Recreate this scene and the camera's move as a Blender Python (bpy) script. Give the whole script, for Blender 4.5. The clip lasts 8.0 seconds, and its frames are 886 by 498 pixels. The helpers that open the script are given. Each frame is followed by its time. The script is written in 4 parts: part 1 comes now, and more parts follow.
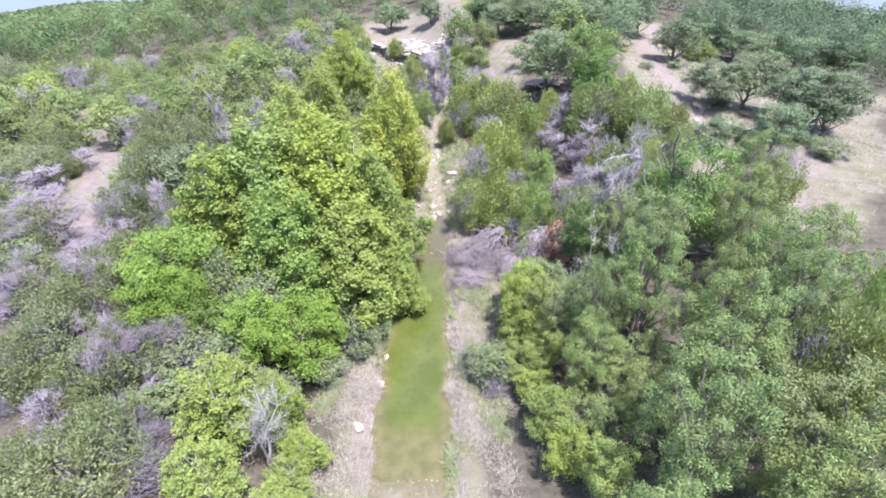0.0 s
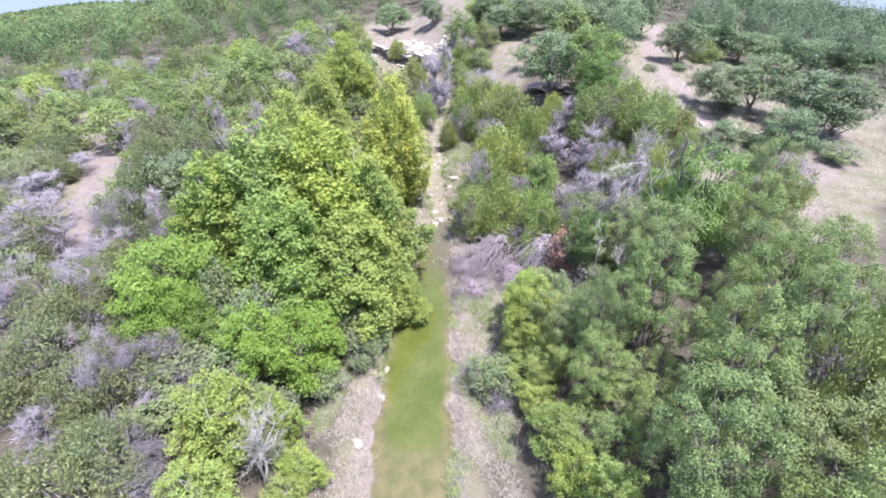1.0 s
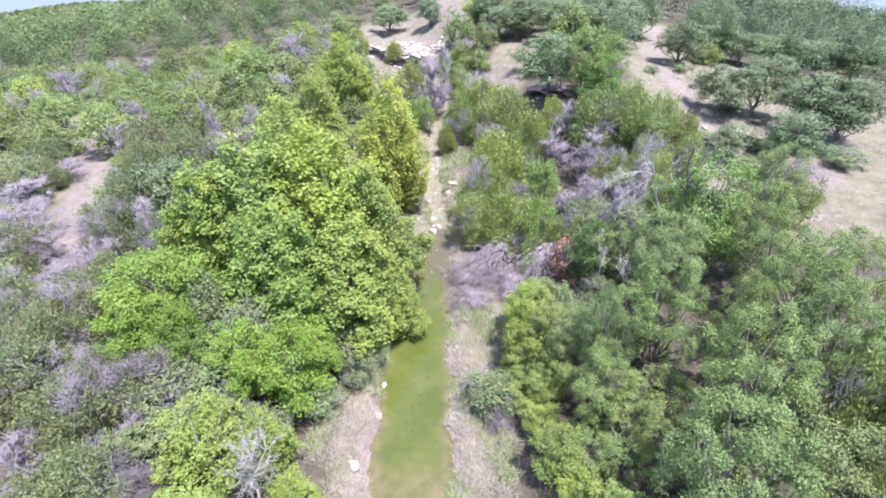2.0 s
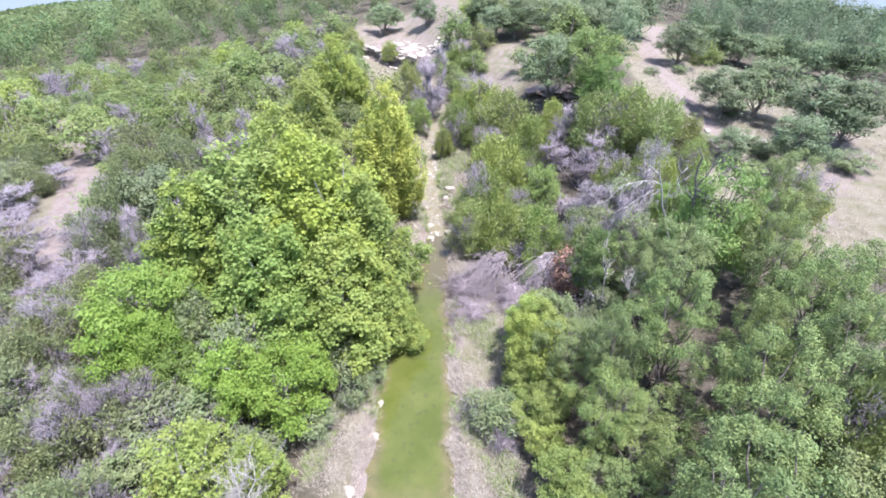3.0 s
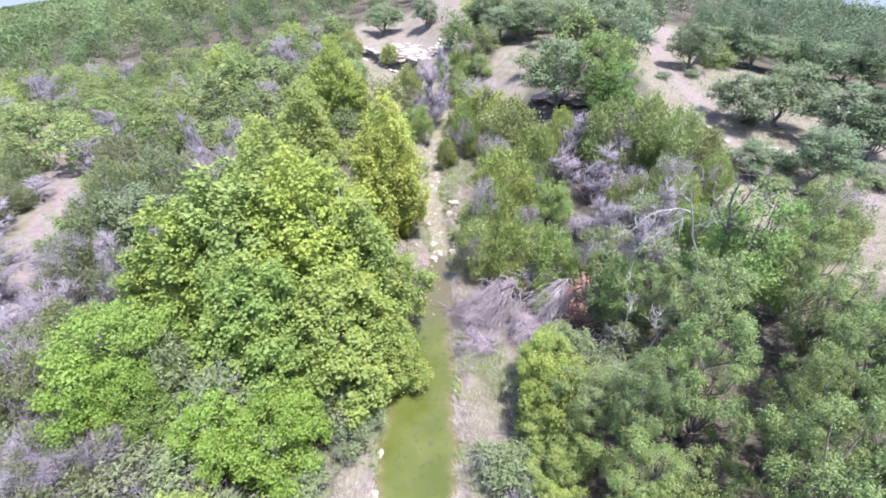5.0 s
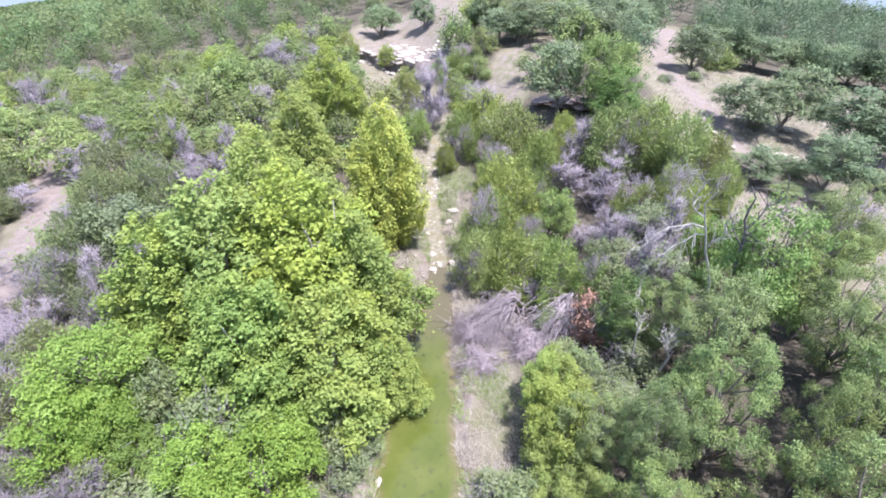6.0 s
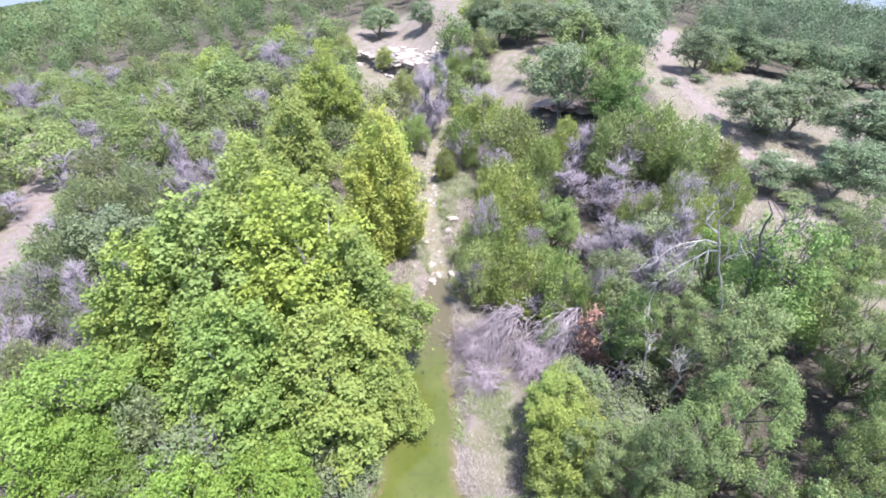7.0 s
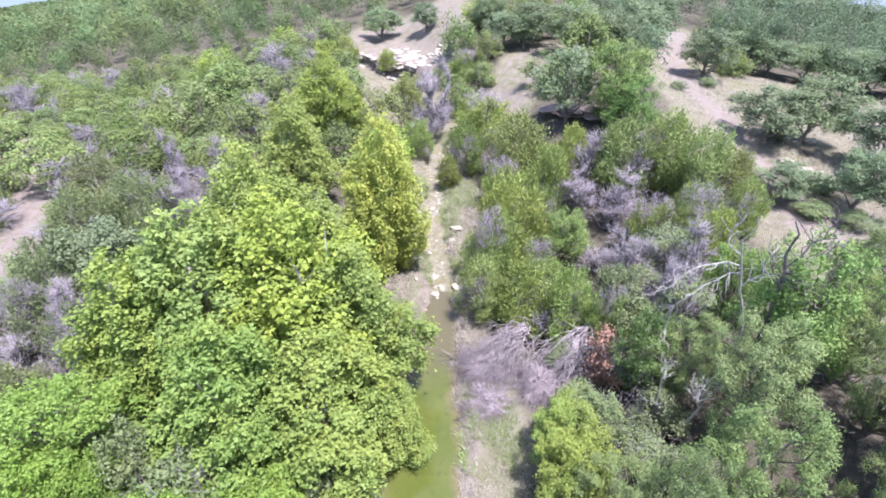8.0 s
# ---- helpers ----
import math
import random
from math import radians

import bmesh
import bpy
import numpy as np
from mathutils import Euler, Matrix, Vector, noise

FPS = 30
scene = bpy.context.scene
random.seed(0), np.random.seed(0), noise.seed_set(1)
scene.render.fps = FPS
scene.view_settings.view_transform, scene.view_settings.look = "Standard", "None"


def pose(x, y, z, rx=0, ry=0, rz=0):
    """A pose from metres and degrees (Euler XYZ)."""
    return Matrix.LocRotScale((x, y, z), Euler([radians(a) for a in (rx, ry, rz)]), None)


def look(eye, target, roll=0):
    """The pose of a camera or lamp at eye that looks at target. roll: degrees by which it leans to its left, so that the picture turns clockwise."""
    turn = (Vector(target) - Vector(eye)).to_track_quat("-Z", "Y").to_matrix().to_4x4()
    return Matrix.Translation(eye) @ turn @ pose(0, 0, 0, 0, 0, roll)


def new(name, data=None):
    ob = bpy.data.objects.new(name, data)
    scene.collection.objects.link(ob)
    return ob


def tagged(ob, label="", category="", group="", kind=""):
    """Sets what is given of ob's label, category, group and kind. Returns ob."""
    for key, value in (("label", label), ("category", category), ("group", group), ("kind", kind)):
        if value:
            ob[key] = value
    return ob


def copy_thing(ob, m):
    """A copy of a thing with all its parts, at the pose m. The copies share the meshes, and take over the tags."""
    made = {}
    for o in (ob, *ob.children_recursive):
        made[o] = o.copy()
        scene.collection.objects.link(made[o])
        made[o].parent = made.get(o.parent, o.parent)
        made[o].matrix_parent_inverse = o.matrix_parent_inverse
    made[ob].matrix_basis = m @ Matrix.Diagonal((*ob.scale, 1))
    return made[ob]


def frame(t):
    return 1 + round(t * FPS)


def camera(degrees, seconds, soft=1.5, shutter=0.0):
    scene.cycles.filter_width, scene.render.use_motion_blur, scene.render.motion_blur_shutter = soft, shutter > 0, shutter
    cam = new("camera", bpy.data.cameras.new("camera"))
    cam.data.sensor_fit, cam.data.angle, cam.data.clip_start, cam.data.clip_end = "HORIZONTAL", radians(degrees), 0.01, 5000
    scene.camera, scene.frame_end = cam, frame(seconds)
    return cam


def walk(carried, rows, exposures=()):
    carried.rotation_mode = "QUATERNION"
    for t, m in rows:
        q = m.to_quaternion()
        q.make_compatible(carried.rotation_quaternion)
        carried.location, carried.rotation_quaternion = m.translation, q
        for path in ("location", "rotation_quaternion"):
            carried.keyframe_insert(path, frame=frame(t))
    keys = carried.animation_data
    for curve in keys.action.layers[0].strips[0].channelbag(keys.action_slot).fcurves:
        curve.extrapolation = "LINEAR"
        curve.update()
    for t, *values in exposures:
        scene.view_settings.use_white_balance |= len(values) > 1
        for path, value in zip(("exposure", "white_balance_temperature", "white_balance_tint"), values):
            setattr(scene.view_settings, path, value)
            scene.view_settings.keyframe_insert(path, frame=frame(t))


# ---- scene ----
cam = camera(85.3, 8.0, soft=1.75)
METRES, EYE, TILT, LEAN, TURN = 11.0, 22.4, -35.0, 0.0, 0.0
ROWS = [
    (0.0, 0.0, 0.0, 0.0, -0.0, -0.0, 0.0),
    (0.5, 0.0014, 0.0276, 0.0263, 0.19, -0.0, -0.06),
    (1.0, 0.0001, 0.0598, 0.0575, 0.21, -0.04, -0.04),
    (1.5, -0.0013, 0.0992, 0.09, 0.18, -0.05, 0.0),
    (3.0, -0.013, 0.2433, 0.1902, -0.42, -0.25, 0.37),
    (3.5, -0.0207, 0.2993, 0.2311, -0.4, -0.29, 0.36),
    (4.0, -0.0276, 0.3598, 0.2728, -0.46, -0.4, 0.39),
    (4.5, -0.0358, 0.421, 0.3147, -0.46, -0.49, 0.38),
    (6.0, -0.052, 0.5911, 0.4326, -0.76, -0.56, 0.59),
    (6.5, -0.0532, 0.6417, 0.4682, -0.85, -0.59, 0.67),
    (7.0, -0.0526, 0.6932, 0.5028, -0.86, -0.58, 0.69),
    (7.5, -0.0528, 0.7476, 0.5408, -0.72, -0.6, 0.62),
    (8.0, -0.0536, 0.8086, 0.5823, -0.54, -0.59, 0.54),
]
walk(cam, [(t, pose(0, 0, EYE, TILT, LEAN, TURN) @ pose(METRES * x, METRES * y, METRES * z, 90 + pitch, roll, yaw)) for t, x, y, z, yaw, pitch, roll in ROWS], [(0.0, 1.87, 6300, 13.0), (8.0, 1.87, 6300, 13.0)])

# ---- daylight ----
SUN = Vector((0.24, -0.18, 0.95)).normalized()
world = bpy.data.worlds.new("sky")
scene.world = world
world.use_nodes = True
sky = world.node_tree.nodes.new("ShaderNodeTexSky")
sky.sky_type, sky.sun_disc = "NISHITA", False
sky.sun_elevation, sky.sun_rotation = math.asin(SUN.z), math.atan2(SUN.x, SUN.y)
sky.dust_density, sky.air_density = 1.5, 1.0
world.node_tree.nodes["Background"].inputs["Strength"].default_value = 0.13
world.node_tree.links.new(sky.outputs["Color"], world.node_tree.nodes["Background"].inputs["Color"])
sun = new("sun", bpy.data.lights.new("sun", "SUN"))
sun.data.energy, sun.data.angle, sun.data.color = 3.55, radians(0.5), (1.0, 0.97, 0.975)
sun.matrix_world = look((0, 0, 60), Vector((0, 0, 60)) - SUN)


# ---- materials ----
class Nodes:
    """A short way to write a node material."""

    def __init__(self, name):
        self.mat = bpy.data.materials.new(name)
        self.mat.use_nodes = True
        self.tree = self.mat.node_tree
        self.tree.nodes.clear()

    def add(self, kind, **values):
        node = self.tree.nodes.new(kind)
        for key, value in values.items():
            self.put(node.inputs[key.replace("_", " ")], value)
        return node

    def put(self, socket, value):
        if isinstance(value, bpy.types.NodeSocket):
            self.tree.links.new(value, socket)
        elif isinstance(value, tuple) and len(value) == 3 and socket.type == "RGBA":
            socket.default_value = (*value, 1)
        else:
            socket.default_value = value

    def noise(self, scale, detail=4.0, rough=0.55, coord="Object"):
        place = self.add("ShaderNodeTexCoord")
        node = self.add("ShaderNodeTexNoise", Vector=place.outputs[coord], Scale=scale, Detail=detail, Roughness=rough)
        return node.outputs["Fac"]

    def cells(self, scale, coord="Object"):
        place = self.add("ShaderNodeTexCoord")
        return self.add("ShaderNodeTexVoronoi", Vector=place.outputs[coord], Scale=scale)

    def span(self, value, a, b, c=0.0, d=1.0):
        node = self.tree.nodes.new("ShaderNodeMapRange")
        for i, v in enumerate((value, a, b, c, d)):
            self.put(node.inputs[i], v)
        return node.outputs[0]

    def math(self, how, a, b):
        node = self.tree.nodes.new("ShaderNodeMath")
        node.operation = how
        self.put(node.inputs[0], a), self.put(node.inputs[1], b)
        return node.outputs[0]

    def mix(self, fac, a, b):
        node = self.tree.nodes.new("ShaderNodeMix")
        node.data_type = "RGBA"
        self.put(node.inputs[0], fac), self.put(node.inputs[6], a), self.put(node.inputs[7], b)
        return node.outputs[2]

    def attr(self, name):
        node = self.tree.nodes.new("ShaderNodeAttribute")
        node.attribute_name = name
        return node.outputs["Fac"]

    def island(self):
        return self.tree.nodes.new("ShaderNodeNewGeometry").outputs["Random Per Island"]

    def each(self):
        return self.tree.nodes.new("ShaderNodeObjectInfo").outputs["Random"]

    def vary(self, colour, fac, hue=0.02, value=0.3, sat=0.15):
        node = self.tree.nodes.new("ShaderNodeHueSaturation")
        self.put(node.inputs["Hue"], self.span(fac, 0, 1, 0.5 - hue, 0.5 + hue))
        self.put(node.inputs["Value"], self.span(self.math("FRACT", self.math("MULTIPLY", fac, 7.31), 0), 0, 1, 1 - value, 1 + value))
        self.put(node.inputs["Saturation"], self.span(self.math("FRACT", self.math("MULTIPLY", fac, 3.77), 0), 0, 1, 1 - sat, 1 + sat))
        self.put(node.inputs["Color"], colour)
        return node.outputs["Color"]

    def done(self, colour, rough=0.8, bump=None, depth=0.02, spec=0.3, sheer=0.0):
        skin = self.add("ShaderNodeBsdfPrincipled", Base_Color=colour, Roughness=rough)
        self.put(skin.inputs["Specular IOR Level"], spec)
        if bump is not None:
            node = self.add("ShaderNodeBump", Height=bump, Distance=depth, Strength=0.8)
            self.put(skin.inputs["Normal"], node.outputs["Normal"])
        end = skin.outputs[0]
        if sheer:
            thin = self.add("ShaderNodeBsdfTranslucent", Color=colour)
            blend = self.tree.nodes.new("ShaderNodeMixShader")
            self.put(blend.inputs[0], sheer), self.put(blend.inputs[1], end), self.put(blend.inputs[2], thin.outputs[0])
            end = blend.outputs[0]
        out = self.tree.nodes.new("ShaderNodeOutputMaterial")
        self.tree.links.new(end, out.inputs["Surface"])
        return self.mat


def leaf_material(name, dark, light, warm, warm_share=0.35, sheer=0.3, patch=0.9, tint=False, hue=0.012, value=0.16):
    n = Nodes(name)
    one = n.mix(n.island(), dark, light)
    clump = n.span(n.noise(patch, 2.0), 0.42, 0.68)
    two = n.mix(n.math("MULTIPLY", clump, warm_share), one, warm)
    three = n.vary(two, n.attr("tint") if tint else n.each(), hue, value, 0.07)
    return n.done(three, 0.6, sheer=sheer, spec=0.2)


def bark_material(name, dark, light, grain=9.0):
    n = Nodes(name)
    c = n.mix(n.span(n.noise(grain, 5.0), 0.35, 0.65), dark, light)
    c = n.mix(n.span(n.noise(1.3, 2.0), 0.5, 0.75, 0, 0.4), c, light)
    return n.done(n.vary(c, n.each(), 0.01, 0.15), 0.9, n.noise(30.0), 0.02)


def ground_material():
    n = Nodes("ground")
    straw = n.mix(n.span(n.noise(0.8, 6.0), 0.35, 0.65), (0.178, 0.158, 0.126), (0.128, 0.115, 0.080))
    straw = n.mix(n.span(n.noise(0.25, 4.0), 0.5, 0.66, 0, 0.65), straw, (0.099, 0.110, 0.055))
    straw = n.mix(n.span(n.noise(9.0, 3.0), 0.5, 0.75, 0, 0.5), straw, (0.212, 0.194, 0.174))
    dirt = n.mix(n.span(n.noise(1.6, 6.0), 0.35, 0.68), (0.200, 0.168, 0.160), (0.150, 0.120, 0.109))
    dirt = n.mix(n.span(n.noise(7.0, 4.0), 0.55, 0.72, 0, 0.8), dirt, (0.250, 0.222, 0.222))
    # Leaf litter, its colour toned down to deepen the shade between crowns.
    shaded_litter = n.mix(n.span(n.noise(2.2, 6.0), 0.35, 0.66), (0.048, 0.042, 0.034), (0.092, 0.078, 0.066))
    stones = n.cells(5.5)
    gravel = n.mix(n.span(stones.outputs["Color"], 0.1, 0.9), (0.126, 0.113, 0.088), (0.218, 0.207, 0.185))
    gravel = n.mix(n.span(n.noise(0.9, 5.0), 0.4, 0.62, 0, 0.8), gravel, (0.143, 0.125, 0.073))
    mud = n.mix(n.noise(2.0, 4.0), (0.151, 0.125, 0.078), (0.092, 0.082, 0.049))
    c = n.mix(n.attr("shaded_litter"), straw, shaded_litter)
    c = n.mix(n.span(n.math("ADD", n.attr("bare"), n.span(n.noise(1.1, 5.0), 0.3, 0.7, -0.35, 0.35)), 0.3, 0.7), c, dirt)
    c = n.mix(n.span(n.math("ADD", n.attr("gravel"), n.span(n.noise(1.9, 4.0), 0.3, 0.7, -0.3, 0.3)), 0.35, 0.65), c, gravel)
    c = n.mix(n.attr("mud"), c, mud)
    high = n.math("ADD", n.noise(6.0, 6.0), n.math("MULTIPLY", n.noise(40.0, 3.0), 0.4))
    return n.done(c, 0.95, high, 0.12, spec=0.1)


def water_material():
    n = Nodes("pond_water")
    algae = n.mix(n.span(n.noise(0.45, 4.0), 0.35, 0.65), (0.056, 0.070, 0.015), (0.080, 0.090, 0.025))
    algae = n.mix(n.span(n.noise(2.6, 5.0), 0.56, 0.72, 0, 0.55), algae, (0.041, 0.039, 0.024))
    shallow = n.mix(n.span(n.noise(1.4, 5.0), 0.35, 0.65), (0.120, 0.102, 0.052), (0.078, 0.074, 0.033))
    c = n.mix(n.attr("depth"), shallow, algae)
    c = n.mix(n.attr("silt"), c, (0.085, 0.070, 0.045))
    return n.done(c, 0.06, n.noise(3.0, 2.0), 0.006, spec=0.35)


def rock_material(name, dark, light):
    n = Nodes(name)
    c = n.mix(n.span(n.noise(2.4, 6.0), 0.3, 0.7), dark, light)
    c = n.mix(n.span(n.noise(9.0, 4.0), 0.55, 0.75, 0, 0.6), c, (0.22, 0.20, 0.17))
    return n.done(n.vary(c, n.island(), 0.01, 0.15), 0.9, n.noise(12.0, 6.0), 0.04)


def blade_material(name, dark, light):
    n = Nodes(name)
    c = n.mix(n.island(), dark, light)
    c = n.mix(n.span(n.noise(0.7, 3.0), 0.45, 0.7, 0, 0.6), c, light)
    return n.done(c, 0.8, sheer=0.2, spec=0.15)


def sky_material():
    n = Nodes("far_sky")
    glow = n.add("ShaderNodeEmission", Color=(0.60, 0.75, 0.97), Strength=0.30)
    out = n.tree.nodes.new("ShaderNodeOutputMaterial")
    n.tree.links.new(glow.outputs[0], out.inputs["Surface"])
    return n.mat


GROUND, WATER, SKY = ground_material(), water_material(), sky_material()
OAK_LEAF = leaf_material("oak_leaf", (0.087, 0.128, 0.045), (0.194, 0.250, 0.101), (0.242, 0.276, 0.101), 0.5, 0.22, value=0.10)
HILL_LEAF = leaf_material("hill_oak_leaf", (0.108, 0.150, 0.080), (0.190, 0.242, 0.140), (0.215, 0.255, 0.130), 0.4, 0.35)
SYC_LEAF = leaf_material("sycamore_leaf", (0.132, 0.196, 0.048), (0.232, 0.310, 0.088), (0.305, 0.345, 0.080), 0.5, 0.44, value=0.06)
ELM_LEAF = leaf_material("elm_leaf", (0.125, 0.208, 0.040), (0.225, 0.332, 0.080), (0.275, 0.350, 0.080), 0.4, 0.42, hue=0.008)
SHRUB_LEAF = leaf_material("shrub_leaf", (0.115, 0.155, 0.072), (0.215, 0.262, 0.142), (0.265, 0.285, 0.140), 0.5, 0.35)
JUN_LEAF = leaf_material("juniper_spray", (0.140, 0.182, 0.056), (0.270, 0.325, 0.115), (0.320, 0.345, 0.120), 0.5, 0.35, hue=0.018, value=0.18)
VALLEY_LEAF = leaf_material("valley_juniper_spray", (0.103, 0.143, 0.050), (0.189, 0.241, 0.090), (0.239, 0.265, 0.103), 0.5, 0.40, hue=0.02, value=0.22)
FAR_LEAF = leaf_material("far_crown", (0.105, 0.150, 0.064), (0.142, 0.190, 0.088), (0.195, 0.228, 0.086), 0.45, 0.46, 0.25, True, 0.03, 0.34)
FAR_OAK_LEAF = leaf_material("far_oak_crown", (0.085, 0.124, 0.070), (0.128, 0.170, 0.100), (0.145, 0.188, 0.092), 0.3, 0.38, 0.25, True, 0.02, 0.28)
RUST_LEAF = leaf_material("dead_leaf", (0.215, 0.120, 0.085), (0.36, 0.225, 0.170), (0.30, 0.20, 0.14), 0.4, 0.25)
OAK_BARK = bark_material("oak_bark", (0.10, 0.085, 0.075), (0.21, 0.185, 0.165))
PALE_BARK = bark_material("sycamore_bark", (0.25, 0.23, 0.20), (0.46, 0.44, 0.39), 4.0)
CEDAR_BARK = bark_material("juniper_bark", (0.17, 0.145, 0.14), (0.31, 0.275, 0.27))
GREY_WOOD = bark_material("weathered_wood", (0.142, 0.123, 0.142), (0.262, 0.234, 0.271))
BRUSH_WOOD = bark_material("brush_wood", (0.190, 0.155, 0.176), (0.335, 0.285, 0.315))
WHITE_WOOD = bark_material("bleached_wood", (0.238, 0.220, 0.211), (0.370, 0.352, 0.334))
DARK_WOOD = bark_material("charred_wood", (0.07, 0.06, 0.06), (0.17, 0.15, 0.15))
LIMESTONE = rock_material("limestone", (0.19, 0.165, 0.145), (0.33, 0.295, 0.265))
PEBBLE = rock_material("creek_gravel", (0.105, 0.090, 0.060), (0.25, 0.22, 0.165))
YELLOW_LEAF = leaf_material("yellow_sycamore_leaf", (0.265, 0.312, 0.058), (0.385, 0.430, 0.100), (0.45, 0.455, 0.088), 0.6, 0.45, hue=0.001, value=0.02)
LIME_LEAF = leaf_material("lime_sycamore_leaf", (0.185, 0.240, 0.060), (0.290, 0.355, 0.105), (0.355, 0.385, 0.095), 0.55, 0.45, value=0.05)
YOUNG_LEAF = leaf_material("young_sycamore_leaf", (0.160, 0.218, 0.055), (0.275, 0.345, 0.110), (0.340, 0.360, 0.105), 0.5, 0.42)
DULL_LEAF = leaf_material("dull_juniper_spray", (0.110, 0.132, 0.061), (0.197, 0.228, 0.113), (0.244, 0.256, 0.128), 0.5, 0.35, hue=0.015, value=0.15)
OLIVE_LEAF = leaf_material("bank_tree_leaf", (0.150, 0.205, 0.052), (0.262, 0.328, 0.100), (0.315, 0.350, 0.100), 0.5, 0.38)
MID_LEAF = leaf_material("slope_tree_leaf", (0.105, 0.170, 0.050), (0.200, 0.285, 0.100), (0.240, 0.305, 0.100), 0.5, 0.38)
WHITE_ROCK = rock_material("bare_limestone", (0.21, 0.18, 0.16), (0.33, 0.295, 0.265))
RED_ROCK = rock_material("shaded_sandstone", (0.165, 0.115, 0.105), (0.28, 0.205, 0.185))
STRAW = blade_material("dry_grass", (0.25, 0.217, 0.178), (0.40, 0.360, 0.318))
WEED = blade_material("green_weed", (0.11, 0.16, 0.05), (0.24, 0.29, 0.12))


# ---- the lie of the land ----
def smooth(a, b, v):
    s = np.clip((v - a) / (b - a), 0.0, 1.0)
    return s * s * (3 - 2 * s)


def creek_x(y):
    """Middle of the creek bed."""
    return -1.62 + 1.25 * smooth(23, 37, y) - 0.55 * smooth(38, 46, y) - 6.5 * smooth(58, 84, y) - 5.0 * smooth(84, 110, y) - 0.8 * smooth(12, -20, y)


def pool_half(y):
    """Half the width of the water."""
    return 1.62 - 0.72 * smooth(24, 31, y) - 0.4 * smooth(31, 36.5, y) + 0.13 * np.sin(y * 1.3) + 0.09 * np.sin(y * 3.1) + 0.05 * np.sin(y * 7.3)


def ripple(x, y, k, seed):
    """Smooth unevenness from a few crossed waves."""
    r = np.random.RandomState(seed)
    out = 0.0
    for i in range(6):
        a, p, f = r.uniform(0, 6.28), r.uniform(0, 6.28), k * r.uniform(0.6, 1.7)
        out = out + np.sin((x * np.cos(a) + y * np.sin(a)) * f + p)
    return out / 6


def ledge_y(x):
    """Foot line of the rock ledge across the valley."""
    return 82.5 - 0.75 * (x + 3.0) + 0.7 * np.sin(x * 0.9)


def ground(x, y):
    d = x - creek_x(y)
    half = pool_half(y)
    bed = 0.03 * np.maximum(y - 39.0, 0.0) * smooth(38, 46, y)
    bed = np.minimum(bed, 1.3) + 0.38 * smooth(0.35, 1.25, np.abs(d) - half)
    right = 3.9 * smooth(3.0, 24.0, d) + 2.2 * smooth(42, 60, y) * smooth(4.0, 13.0, d) * smooth(36, 18, d)
    left = 1.5 * smooth(2.5, 14.0, -d)
    shelf = 1.7 * smooth(0.0, 0.9, y - ledge_y(x)) * smooth(-24, -16, x) * smooth(12, 3, x)
    az = np.degrees(np.arctan2(x, np.maximum(y, 1.0) + 0.001))
    r = np.hypot(x, y)
    fall_left = smooth(-8, -33, az) * 0.1 * np.maximum(r - 45.0, 0) + smooth(-31, -41, az) * 0.020 * np.maximum(r - 120.0, 0)
    fall_right = smooth(12, 36, az) * 0.097 * np.maximum(r - 62.0, 0) + smooth(32, 41, az) * 0.050 * np.maximum(r - 120.0, 0)
    fall_mid = 0.1 * np.maximum(r - 260.0, 0) * smooth(40, 10, np.abs(az))
    rough = 0.07 * ripple(x, y, 1.1, 3) * smooth(2.6, 5.0, np.abs(d)) + 0.35 * ripple(x, y, 0.16, 5) * smooth(4, 16, np.abs(d))
    sill = 0.20 * smooth(13.4, 11.2, y) * smooth(1.2, -0.2, np.abs(d) - half)
    pool = -0.62 * smooth(0.35, -0.7, np.abs(d) - half) * (0.16 * smooth(12.6, 14.0, y) + 0.84 * smooth(14.4, 18.5, y)) * smooth(37.2, 35.6, y)
    dry = (-0.06 + 0.03 * np.sin(y * 2.3)) * smooth(0.8, -0.4, np.abs(d) - half)
    return bed + right + left + shelf - fall_left - fall_right - fall_mid + rough + pool + sill + dry + 0.015 * ripple(x, y, 5.0, 9)


# ---- mesh tools ----
def raw_mesh(name, verts, corners, k, material, attrs=None):
    """A mesh from arrays: faces of k corners each."""
    me = bpy.data.meshes.new(name)
    verts, corners = np.asarray(verts, np.float32), np.asarray(corners, np.int32).ravel()
    me.vertices.add(len(verts))
    me.vertices.foreach_set("co", verts.ravel())
    me.loops.add(len(corners))
    me.loops.foreach_set("vertex_index", corners)
    me.polygons.add(len(corners) // k)
    me.polygons.foreach_set("loop_start", np.arange(0, len(corners), k, dtype=np.int32))
    for key, values in (attrs or {}).items():
        me.attributes.new(key, "FLOAT", "POINT").data.foreach_set("value", np.asarray(values, np.float32))
    me.update(calc_edges=True)
    me.validate()
    me.materials.append(material)
    return me


def unit(v):
    return v / np.maximum(np.linalg.norm(v, axis=-1, keepdims=True), 1e-6)


